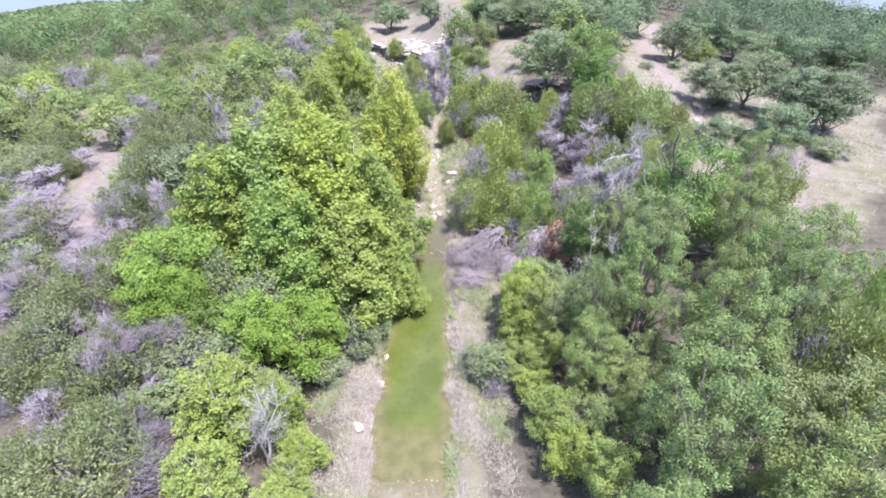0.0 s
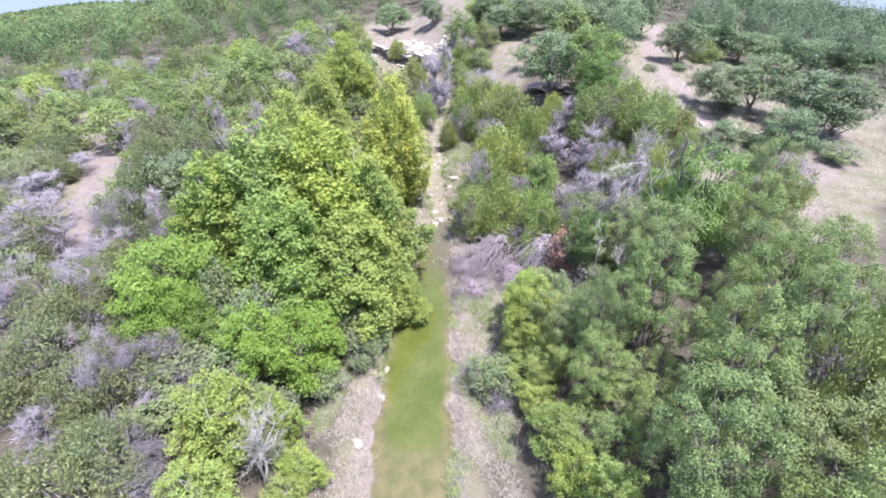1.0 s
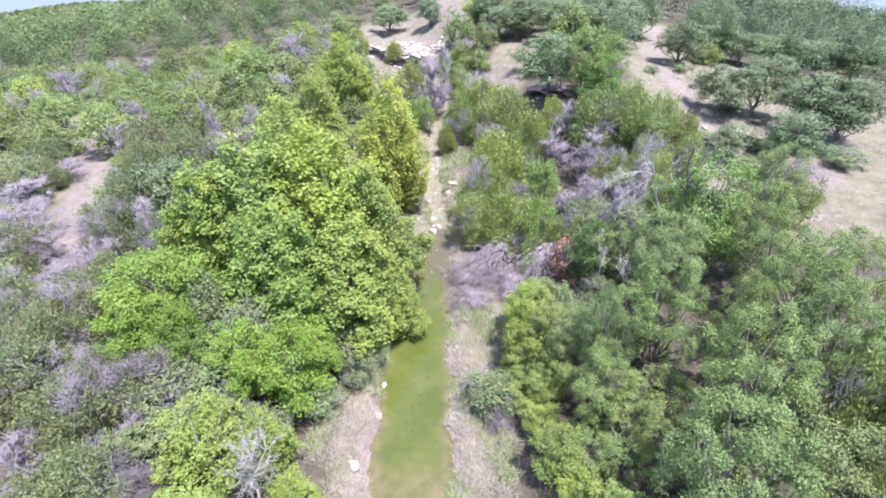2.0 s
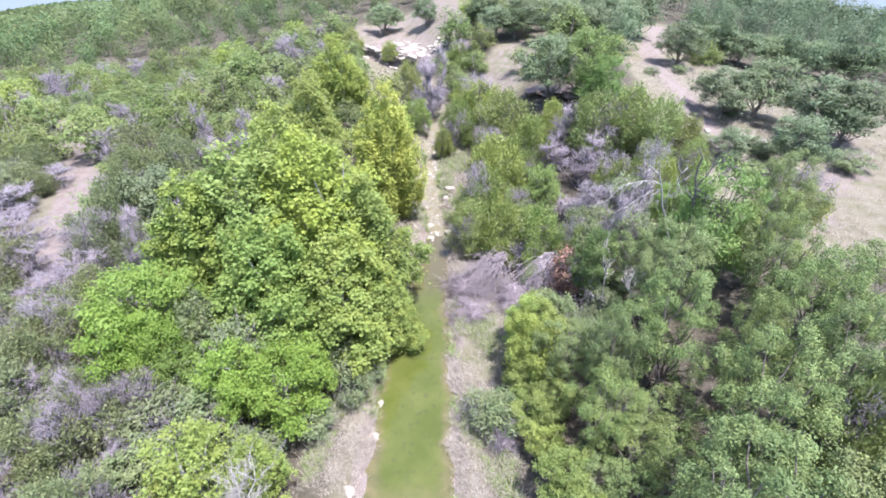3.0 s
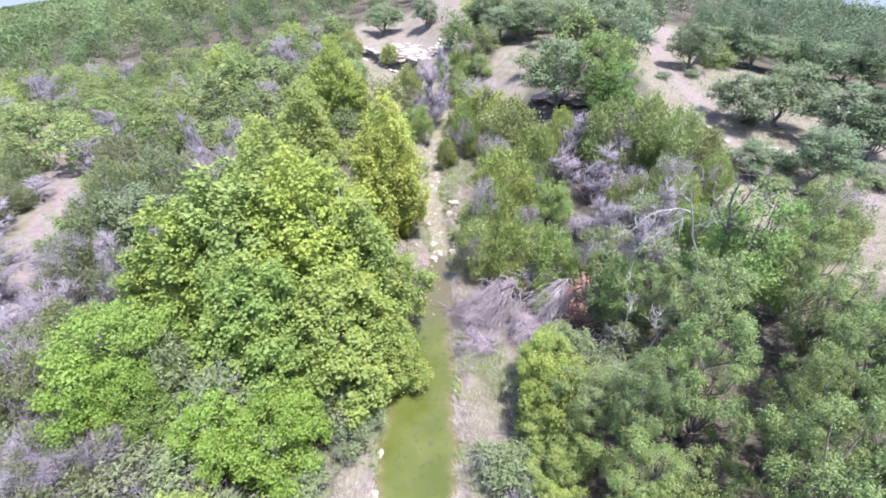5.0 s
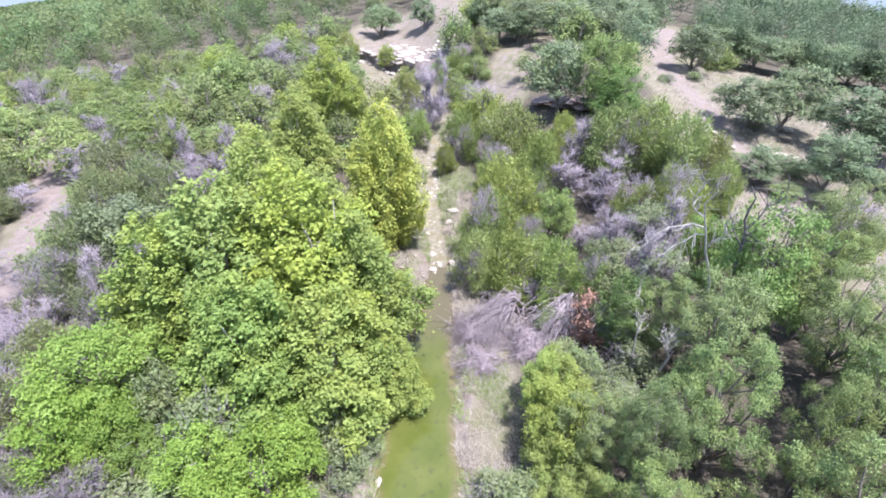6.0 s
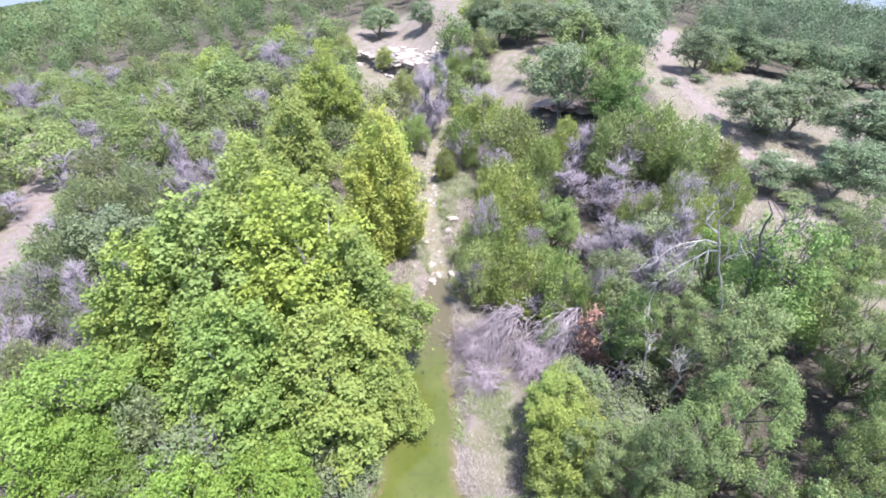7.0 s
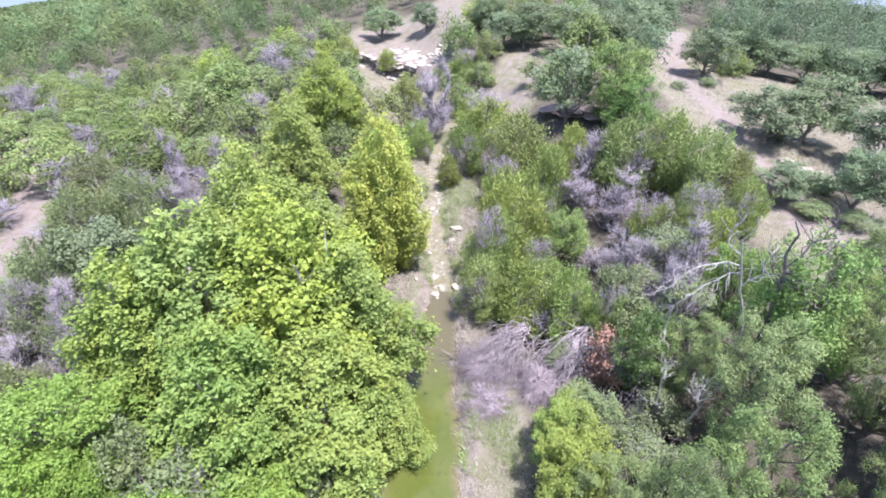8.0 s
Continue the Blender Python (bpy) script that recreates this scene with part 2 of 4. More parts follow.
def scatter_leaves(rng, centres, radii, n, length, width, spray=False, up=0.35, simple=False, tall=0.8, wild=0.5):
    """Leaves (four corners) or sprays (three corners), in loose tufts round the clumps."""
    centres, radii = np.asarray(centres), np.asarray(radii)
    flat = np.array((1.0, 1.0, tall))
    many = max(n // 9, 8)
    pick = rng.choice(len(centres), many, p=radii ** 2 / (radii ** 2).sum())
    ray = unit(rng.normal(size=(many, 3)) + np.array((0, 0, up)))
    tuft = centres[pick] + ray * flat * (radii[pick] * rng.uniform(0.25, 1.0, many) ** 0.45)[:, None]
    big = rng.uniform(0.6, 1.6, many) * length * 1.15
    own = rng.choice(many, n, p=big ** 2 / (big ** 2).sum())
    spot = rng.normal(size=(n, 3))
    p = tuft[own] + spot * big[own][:, None] * 0.72
    out = unit(ray[own] + unit(spot) * 0.7)
    size = (rng.uniform(0.6, 1.4, n))[:, None]
    if spray:
        axis = unit(out * 0.7 + np.array((0, 0, 0.6)) + rng.normal(size=(n, 3)) * 0.45)
        side = unit(np.cross(axis, unit(out + np.array((0, 0, 0.5)) + rng.normal(size=(n, 3)) * 0.35))) * width * size
        v = np.stack((p - side * 0.5, p + side * 0.5, p + axis * length * size), 1)
        return v.reshape(-1, 3), 3
    normal = unit(out * 0.7 + np.array((0, 0, 0.5)) + rng.normal(size=(n, 3)) * wild)
    along = unit(np.cross(normal, rng.normal(size=(n, 3))))
    side = np.cross(normal, along) * width * 0.5 * size
    along = along * length * 0.5 * size
    if simple:
        v = np.stack((p - along - side, p - along + side, p + along), 1)
        return v.reshape(-1, 3), 3
    v = np.stack((p - along, p + side - along * 0.1, p + along, p - side - along * 0.1), 1)
    return v.reshape(-1, 3), 4


def cone_twigs(name, rng, foot, ahead, length, radius, material):
    """Fine tapering twigs, three sides each, in one mesh."""
    n = len(foot)
    a = unit(np.cross(ahead, rng.normal(size=(n, 3))))
    c = np.cross(ahead, a)
    ring = [foot + (a * math.cos(w) + c * math.sin(w)) * radius for w in (0, 2.094, 4.189)]
    v = np.stack((*ring, foot + ahead * length[:, None]), 1).reshape(-1, 3)
    q = (np.arange(n) * 4)[:, None, None] + np.array(((0, 1, 3), (1, 2, 3), (2, 0, 3)))[None]
    return raw_mesh(name, v, q, 3, material)


class Limbs:
    """Tapered round limbs gathered into one mesh."""

    def __init__(self):
        self.verts, self.faces = [], []

    def limb(self, path, r0, r1, sides=6):
        path = [Vector(p) for p in path]
        first = len(self.verts)
        for i, p in enumerate(path):
            ahead = (path[min(i + 1, len(path) - 1)] - path[max(i - 1, 0)]).normalized()
            a = ahead.cross(Vector((0.31, 0.92, 0.24))).normalized()
            b = ahead.cross(a)
            r = r0 + (r1 - r0) * i / (len(path) - 1)
            for k in range(sides):
                w = 2 * math.pi * k / sides
                self.verts.append(tuple(p + (a * math.cos(w) + b * math.sin(w)) * r))
        for i in range(len(path) - 1):
            for k in range(sides):
                q, s = first + i * sides, (k + 1) % sides
                self.faces.append((q + k, q + s, q + sides + s, q + sides + k))

    def bent(self, rng, a, b, r0, r1, bend=0.12, steps=4, sides=6, lift=0.0):
        a, b = Vector(a), Vector(b)
        far = (b - a).length
        path = [a]
        for i in range(1, steps):
            s = i / steps
            path.append(a.lerp(b, s) + Vector(rng.normal(size=3) * far * bend * 0.5) + Vector((0, 0, lift * far * math.sin(math.pi * s))))
        path.append(b)
        self.limb(path, r0, r1, sides)
        return path

    def mesh(self, name, material):
        return raw_mesh(name, self.verts, self.faces, 4, material)


def part(name, mesh, parent, label="", kind=""):
    ob = new(name, mesh)
    ob.parent = parent
    return tagged(ob, label, kind=kind)


def clumps(rng, r, h, low, count, profile, size):
    """Centres and radii of the foliage clumps in a crown, spaced apart so that gaps show between them."""
    cs, rs = [], []
    while len(cs) < count:
        best, gap = None, -1.0
        for _ in range(5):
            u = rng.uniform(low, 0.97)
            wide = r * profile(u)
            if rng.uniform() > 0.25 + 0.75 * wide / r:
                continue
            a = rng.uniform(0, 2 * math.pi)
            k = rng.uniform(0.2, 1.0) ** 0.45
            c = rng.uniform(0.65, 1.35) * size * r * (0.55 + 0.45 * wide / r)
            lob = 1 + 0.22 * math.sin(3 * a + 5 * u) + 0.15 * math.sin(5 * a - 3 * u)
            reach = max(wide * lob - c * 0.7, 0.02)
            spot = np.array((math.cos(a) * reach * k, math.sin(a) * reach * k, u * h - c * 0.4))
            far = np.linalg.norm(np.array(cs) - spot, axis=1).min() if cs else 1.0
            if far > gap:
                best, gap = (spot, c), far
        if best:
            cs.append(best[0])
            rs.append(best[1])
    return np.array(cs), np.array(rs)


def round_profile(u):
    return math.sqrt(max(0.02, 1 - ((u - 0.58) / 0.46) ** 2))


def tower_profile(u):
    return min(1.0, 1.30 * max(0.03, 1 - u) ** 0.60) * min(1.0, 0.55 + 1.8 * u)


def column_profile(u):
    return min(1.0, 1.55 * max(0.03, 1 - u) ** 0.60) * min(1.0, 0.55 + 2.2 * u)


def cedar_profile(u):
    return min(1.0, 1.30 * max(0.02, 1 - u) ** 0.42) * min(1.0, 0.65 + 1.5 * u)


def make_tree(name, seed, r, h, profile, low, count, size, n, leaf, bark, length, width, spray=False, stems=1, inner=0, limbs=14, simple=True, tall=0.8):
    """A tree at the origin: an Empty with trunk, crown and, where it has them, dead twigs."""
    rng = np.random.RandomState(seed)
    top = new(name)
    cs, rs = clumps(rng, r, h, low, count, profile, size)
    wood, arms = Limbs(), Limbs()
    for s in range(stems):
        lean = rng.normal(size=2) * r * (0.10 if stems == 1 else 0.32)
        foot = (rng.normal() * 0.25 * (stems > 1), rng.normal() * 0.25 * (stems > 1), -0.35)
        spine = wood.bent(rng, foot, (lean[0], lean[1], h * 0.74), h * 0.020 + 0.05, 0.03, 0.05, 6, 6)
        order = rng.permutation(len(cs))[: limbs]
        for i in order:
            c = Vector(cs[i])
            k = min(5, max(1, int(c.z / h * 5.2) - 1))
            arms.bent(rng, spine[k], c, h * 0.007 + 0.015, 0.012, 0.14, 3, 4, 0.05)
    part("trunk", wood.mesh("trunk", bark), top)
    part("branchwork", arms.mesh("branchwork", bark), top, kind="stuff")
    dead = np.argsort(np.linalg.norm(cs - cs[rng.randint(len(cs))] * 0.9, axis=1) + rng.uniform(0, 0.9 * r, len(cs)))[: len(cs) // 6] if inner else np.array([], int)
    live = np.setdiff1d(np.arange(len(cs)), dead)
    v, k = scatter_leaves(rng, cs[live], rs[live], n, length, width, spray, simple=simple, tall=tall)
    part("crown", raw_mesh("crown", v, np.arange(len(v)), k, leaf), top)
    if inner:
        j = dead[rng.randint(len(dead), size=inner)]
        d = unit(cs[j] * np.array((1, 1, 0.2)) + np.array((0, 0, 0.35 * r)) + rng.normal(size=(inner, 3)) * 0.55 * r)
        foot = cs[j] + rng.normal(size=(inner, 3)) * rs[j][:, None] * 0.9
        part("dead_branchwork", cone_twigs("dead_branchwork", rng, foot, d, rs[j] * rng.uniform(0.9, 2.4, inner), 0.013, GREY_WOOD), top, "bare grey twigs", "stuff")
    return top


def make_dead(name, seed, r, h, material, twigs, thick=0.022, droop=0.0, fine=0.024, spines=3, arm_count=12, lengths=(0.25, 0.75), arm=0.035, first=1):
    """A leafless tree: trunk, limbs and a haze of fine twigs."""
    rng = np.random.RandomState(seed)
    top = new(name)
    wood, arms = Limbs(), Limbs()
    ends = []
    for s in range(spines):
        tip = Vector((rng.normal() * r * 0.35, rng.normal() * r * 0.35, h * rng.uniform(0.75, 1.0)))
        spine = wood.bent(rng, (rng.normal() * 0.15, rng.normal() * 0.15, -0.3), tip, h * thick * 0.6 + 0.03, 0.02, 0.08, 6, 6)
        for i in range(arm_count):
            k = rng.randint(first, 6)
            u = spine[k].z / h
            a = rng.uniform(0, 6.283)
            reach = r * rng.uniform(0.45, 1.0) * max(0.3, 1.15 - u)
            end = spine[k] + Vector((math.cos(a) * reach, math.sin(a) * reach, h * rng.uniform(0.02, 0.22) - droop * reach))
            ends.append(arms.bent(rng, spine[k], end, arm, 0.012, 0.2, 5, 4, 0.08))
    own = [ends[k] for k in rng.randint(len(ends), size=twigs)]
    foot = np.array([tuple(p[rng.randint(1, len(p))]) for p in own])
    ahead = unit(np.array([tuple((p[-1] - p[0]).normalized()) for p in own]) * 0.9 + rng.normal(size=(twigs, 3)) * 0.6 + np.array((0, 0, 0.35 - droop)))
    part("trunk", wood.mesh("trunk", material), top)
    part("branchwork", arms.mesh("branchwork", material), top, kind="stuff")
    part("twig_mass", cone_twigs("twig_mass", rng, foot, ahead, r * rng.uniform(*lengths, twigs), fine, material), top, kind="stuff")
    return top


def on_ground(x, y):
    return float(ground(np.float64(x), np.float64(y)))


def plant(models, rows, label, category, group, seed, sink=0.0):
    """Copies of the models at the rows (x, y, radius, height)."""
    rng = np.random.RandomState(seed)
    for i, (x, y, r, h) in enumerate(rows):
        ob, r0, h0 = models[i % len(models)]
        m = Matrix.LocRotScale((x, y, on_ground(x, y) - sink), Euler((0, 0, rng.uniform(0, 6.283))), (r / r0, r / r0, h / h0))
        tree = copy_thing(ob, m)
        text = label(i, x, y, r, h) if callable(label) else label
        tagged(tree, text, category, group)
    for ob, _, _ in models:
        for o in (*ob.children_recursive, ob):
            bpy.data.objects.remove(o)


def near_line(x, y, points):
    """Distance to a line of points."""
    best = np.full(np.shape(x), 1e9)
    for (ax, ay), (bx, by) in zip(points, points[1:]):
        dx, dy = bx - ax, by - ay
        s = np.clip(((x - ax) * dx + (y - ay) * dy) / (dx * dx + dy * dy), 0, 1)
        best = np.minimum(best, np.hypot(x - ax - s * dx, y - ay - s * dy))
    return best


TRAIL = [(-22.5, 22), (-25, 27.5), (-29.5, 34), (-33, 41), (-36, 47.5), (-41, 54), (-46, 61), (-52, 70)]
SIDE_TRAIL = [(-37, 48), (-49, 51.5), (-60, 55)]
HILL_TRACK = [(27, 33), (25.5, 42), (26, 50), (28, 62), (32, 80), (43, 104)]
HILL_SIDE = [(27, 36), (34, 40), (40, 52), (52, 62)]
HILL_MID = [(29, 56), (35, 65), (43, 71)]
OPEN_PATCH = [(6.5, 65), (9, 71), (13.5, 77)]


def clearing(x, y):
    """1 in the open ground, 0 in the woods."""
    a = smooth(3.6, 2.5, near_line(x, y, TRAIL) + 1.3 * smooth(44, 52, y))
    b = smooth(2.4, 1.5, near_line(x, y, SIDE_TRAIL))
    c = smooth(6.0, 4.5, near_line(x, y, HILL_TRACK))
    d = np.maximum(smooth(6.5, 5.0, near_line(x, y, HILL_SIDE)), smooth(7.0, 5.5, near_line(x, y, HILL_MID)))
    q = x - creek_x(y)
    e = smooth(2.6, 1.5, np.abs(q) - pool_half(y) - 2.2 * smooth(20, 24, y) * smooth(34, 31, y) * (q > 0) - 3.5 * smooth(62, 70, y)) * smooth(90, 84, y)
    f = smooth(1.1, 0.92, np.hypot((x + 5) / 12, (y - 101) / 19))
    g = smooth(4.6, 3.4, near_line(x, y, OPEN_PATCH))
    return np.max(np.stack((a, b, c, d, e, f, g)), axis=0)


# ---- ground, water, sky ----
def build_ground():
    def line(fine, step, lo, hi, far):
        core = [lo]
        while core[-1] < hi:
            core.append(core[-1] + (fine if -6.0 < core[-1] < 3.5 and fine < step else step))
        out, back, gap, gap2 = [], [], step, step
        v = core[-1]
        while v < far:
            gap *= 1.22
            v += gap
            out.append(v)
        v = core[0]
        while v > -far:
            gap2 *= 1.22
            v -= gap2
            back.append(v)
        return np.array(back[::-1] + core + out)

    xs, ys = line(0.18, 0.6, -48, 48, 2400), line(0.5, 0.5, -12, 106, 2400)
    X, Y = np.meshgrid(xs, ys)
    Z = ground(X, Y)
    nx, ny = len(xs), len(ys)
    i = (np.arange(ny - 1)[:, None] * nx + np.arange(nx - 1)[None]).ravel()
    d = np.abs(X - creek_x(Y)) - pool_half(Y)
    bare = np.max(np.stack((smooth(2.4, 0.8, near_line(X, Y, TRAIL)), smooth(2.0, 0.6, near_line(X, Y, SIDE_TRAIL)), 0.75 * smooth(3.0, 0.8, near_line(X, Y, HILL_TRACK)),
                            0.6 * smooth(4, 1, near_line(X, Y, HILL_SIDE)), 0.55 * smooth(1.1, 0.8, np.hypot((X + 5) / 12, (Y - 101) / 19)), 0.5 * smooth(4.6, 2.0, near_line(X, Y, OPEN_PATCH)), 0.9 * smooth(1.6, 0.6, d) * smooth(0.0, 0.5, d) * smooth(46, 40, Y), 0.9 * smooth(5.0, 2.0, np.abs(Y - ledge_y(X) - 3.4)) * smooth(-14, -9, X) * smooth(6, 2, X))), axis=0)
    gravel = smooth(0.9, 0.2, d) * smooth(36, 38, Y) * smooth(88, 80, Y) + smooth(1.0, 0.2, d) * smooth(13.5, 11.5, Y)
    mud = 0.8 * smooth(0.45, 0.0, d) * smooth(10, 13, Y) * smooth(38, 36, Y)
    # Woodland floor outside the clearings: fallen leaves with shade put into their colour.
    shaded_litter = (1 - clearing(X, Y)) * 0.85
    me = raw_mesh("ground", np.stack((X, Y, Z), -1).reshape(-1, 3), np.stack((i, i + 1, i + nx + 1, i + nx), 1), 4, GROUND,
                  {"bare": bare.ravel(), "gravel": gravel.ravel(), "mud": mud.ravel(), "shaded_litter": shaded_litter.ravel()})
    me.shade_smooth()
    tagged(new("ground", me), "dry grass, fallen leaves darkened for shade, and pale bare dirt", "ground", kind="structure")


def build_water():
    ys, ss = np.arange(11.0, 37.4, 0.2), np.linspace(-1, 1, 25)
    Y, S = np.meshgrid(ys, ss, indexing="ij")
    X = creek_x(Y) + S * (pool_half(Y) + 0.5)
    Z = np.zeros_like(X)
    n = len(ss)
    i = (np.arange(len(ys) - 1)[:, None] * n + np.arange(n - 1)[None]).ravel()
    deep = smooth(0.02, 0.38, -ground(X, Y))
    silt = smooth(28.0, 32.5, Y) * 0.85
    me = raw_mesh("water", np.stack((X, Y, Z), -1).reshape(-1, 3), np.stack((i, i + 1, i + n + 1, i + n), 1), 4, WATER, {"depth": deep.ravel(), "silt": silt.ravel()})
    me.shade_smooth()
    tagged(new("water", me), "still murky green pool of a shrunken creek", "water", kind="structure")


def build_sky():
    verts, faces, n = [], [], 96
    for k in range(n):
        a = 2 * math.pi * k / n
        verts += [(3400 * math.cos(a), 3400 * math.sin(a), -900), (3400 * math.cos(a), 3400 * math.sin(a), 60)]
    for k in range(n):
        q, s = 2 * k, 2 * ((k + 1) % n)
        faces.append((q, s, s + 1, q + 1))
    tagged(new("backdrop", raw_mesh("backdrop", verts, faces, 4, SKY)), "pale blue hazy sky beyond the hills", "sky", kind="structure")


build_ground()
build_water()
build_sky()

# ---- trees: x, y, crown radius, height ----
SYCAMORES = [
    (-4.2, 40, 2.6, 12), (-11.6, 60.4, 3.2, 9), (-12, 47.5, 3.0, 9.5), (-12, 35.8, 3.4, 10.5), (-8.2, 36, 2.9, 8.5), (-7.8, 28.6, 4.3, 12),
    (-11.7, 28, 4, 11.5), (-4.9, 28.6, 3.3, 10), (-14.1, 27.1, 3.2, 9.5), (-5.9, 24.5, 3.6, 8.5), (-9.3, 23.5, 3.3, 9.5), (-3.2, 25.1, 2, 5.5),
]
SAPLINGS = [
    (-10.2, 14.2, 2.2, 5.8), (-10.2, 11.2, 1.7, 4.2), (-7.2, 10.6, 1.2, 2.6), (-8.2, 15, 1.4, 4.4), (-6.6, 13, 1.2, 3), (-6.9, 11.8, 1.1, 2.6),
]
BRIGHT_TREES = [
    (-15.6, 22.2, 2.6, 6.5), (-15.6, 19.7, 2.1, 5.5), (-14.1, 20.3, 1.7, 5), (-8, 18.9, 2.4, 5), (-10.4, 19.1, 1.7, 5), (-7, 21, 1.4, 4),
    (5.2, 22, 1.6, 4.2), (5.3, 14.7, 1.4, 3.2), (5.8, 12.6, 1.2, 2.8), (4.9, 16.6, 1, 2.2), (5.4, 18.6, 1.2, 3), (6.9, 11.2, 1.2, 4), (8.2, 38.6, 1.6, 5),
    (9.5, 27.1, 1.5, 5.5), (15.7, 26.6, 2.3, 8.5), (15.6, 55.2, 3, 7.5), (16.5, 52, 2.4, 6), (4.9, 24, 1.4, 3.5),
    (4.4, 20.6, 1.2, 3),  (5.1, 20.8, 1.5, 4.5), (15.7, 31.1, 1.6, 5), (-12.8, 19.6, 1.5, 4),
]
BRIGHT_TREES_B = [
    (-11, 21.6, 2, 3.5), (5.6, 24.4, 1.5, 3.4), (4.4, 18.6, 1.2, 2.4),
]
BRIGHT_TREES += BRIGHT_TREES_B
BANK_SHRUBS = [
    (-5.6, 21.9, 1.6, 3), (-6.9, 22.8, 1.4, 4), (-12.6, 21.6, 1.2, 5.5), (-10.6, 20.2, 1.7, 5), (-4.8, 20.3, 1, 2.2), (13, 30.5, 1.4, 4),
    (10.8, 33.6, 1.3, 3), (2.1, 19, 1.1, 2), (3, 18.5, 1.2, 2.2), (13.9, 35.3, 1.5, 4), (-11.6, 18.1, 1.5, 3),
    (-13.3, 17.7, 1.8, 3), (-5.2, 21.8, 1.3, 1.8), (-4.3, 22.3, 1.1, 1.4), (-30.3, 27.9, 2.1, 2.5), (-11.9, 16.3, 1.5, 2.2), (-13.5, 15.4, 1.5, 2.2),
    (-9.1, 16.1, 1.5, 2.2), (-6.6, 18.2, 1.2, 2), (-6.2, 22.7, 1.7, 2.2), (-7.9, 22, 1.7, 2.4), (24.5, 45.2, 1.1, 1.2), (23.6, 46.6, 1.1, 1),
]
BANK_SHRUBS_B = [
    (30.5, 52.2, 1.1, 1.2), (29.1, 43.5, 1.3, 1.4), (32.2, 43.6, 1.5, 1.6), (40.7, 57.2, 1.5, 1.2), (26.4, 64.6, 1, 1), (32.5, 69.9, 1.1, 1),
    (33.8, 65, 1.1, 1), (26.3, 40.3, 1.3, 1.2), (35.1, 40.9, 1.6, 1.6), (28.4, 38.8, 1.1, 1.2), (6.4, 29.6, 0.9, 1.8),
    (7.2, 25.2, 1.2, 2.5), (8.2, 23.6, 1.1, 2), (9.6, 24.6, 1.3, 2.6), (8.9, 22.4, 1.2, 2.2), (6.3, 26.2, 1.1, 2.2), (10.2, 26.4, 1.2, 2.6),
    (9.8, 30.4, 1.4, 4), (11.4, 33.2, 1.3, 3.2), (10.2, 33.6, 1.2, 3), (13.6, 36.8, 1.3, 3), (5.2, 20.2, 1.1, 2),
]
BANK_SHRUBS += BANK_SHRUBS_B
OAKS = [
    (12.6, 14.6, 2.2, 8.5), (9.9, 11.1, 2.3, 8.5), (16.9, 19.4, 2.1, 7.5), (19.6, 20.2, 2.2, 6.5), (10.7, 19.8, 2.1, 7.8), (7.2, 16.7, 1.6, 5.5),
    (12.5, 23.6, 2.1, 7.5), (13.4, 17.7, 1.5, 7.5), (17.6, 22.9, 1.9, 7), (6.3, 20.4, 1.6, 5.2), (8, 19.1, 1.5, 7.2), (20.2, 28.4, 2, 7.5),
    (18.3, 25.8, 2, 6.8), (13.6, 10, 2.4, 8), (12, 7.4, 2.2, 8.5), (8, 7.6, 2, 7), (16.5, 16.2, 1.8, 7.5), (11.3, 26.3, 1.7, 5.5),
    (9.3, 14.2, 1.3, 4.2), (8.7, 15.4, 1.4, 3.2), (9, 17.2, 1.3, 3.4), (10.5, 16.5, 1.4, 3.6), (7.8, 13.8, 1.2, 2.8),
    (6.6, 14.4, 1.2, 2.6), (11, 12.9, 1.4, 4),
]
HILL_OAKS = [
    (28.8, 51.6, 2.9, 5), (32.8, 52.2, 3, 6), (29.5, 40.6, 2.3, 5), (36, 46.5, 3.5, 6), (36.9, 44.8, 2.6, 6), (25.9, 42.8, 2, 2.8),
    (33.6, 73.9, 3.1, 6), (12.2, 57.3, 3, 7), (8.3, 79.6, 2.6, 4.5), (11, 79, 2.2, 4.5), (12.5, 80.7, 3.3, 5), (16.4, 74.9, 3.6, 6),
    (20.3, 73.7, 3.4, 6), (26.5, 79.9, 3.8, 7), (33.5, 90.1, 3.8, 7), (-10.2, 102.7, 3.5, 5.2), (-2.4, 99.3, 2.4, 4.6), (42.4, 80.7, 3.3, 5),
    (45.6, 79.3, 3.3, 5), (49.6, 77.5, 3.4, 5), (53.4, 76.2, 3.6, 5), (55.5, 73.5, 3.4, 5), (58, 71.6, 3.6, 5), (7, 86.5, 2.6, 5),
]
HILL_OAKS_B = [
    (-20.8, 34.3, 2.7, 6),
]
HILL_OAKS += HILL_OAKS_B
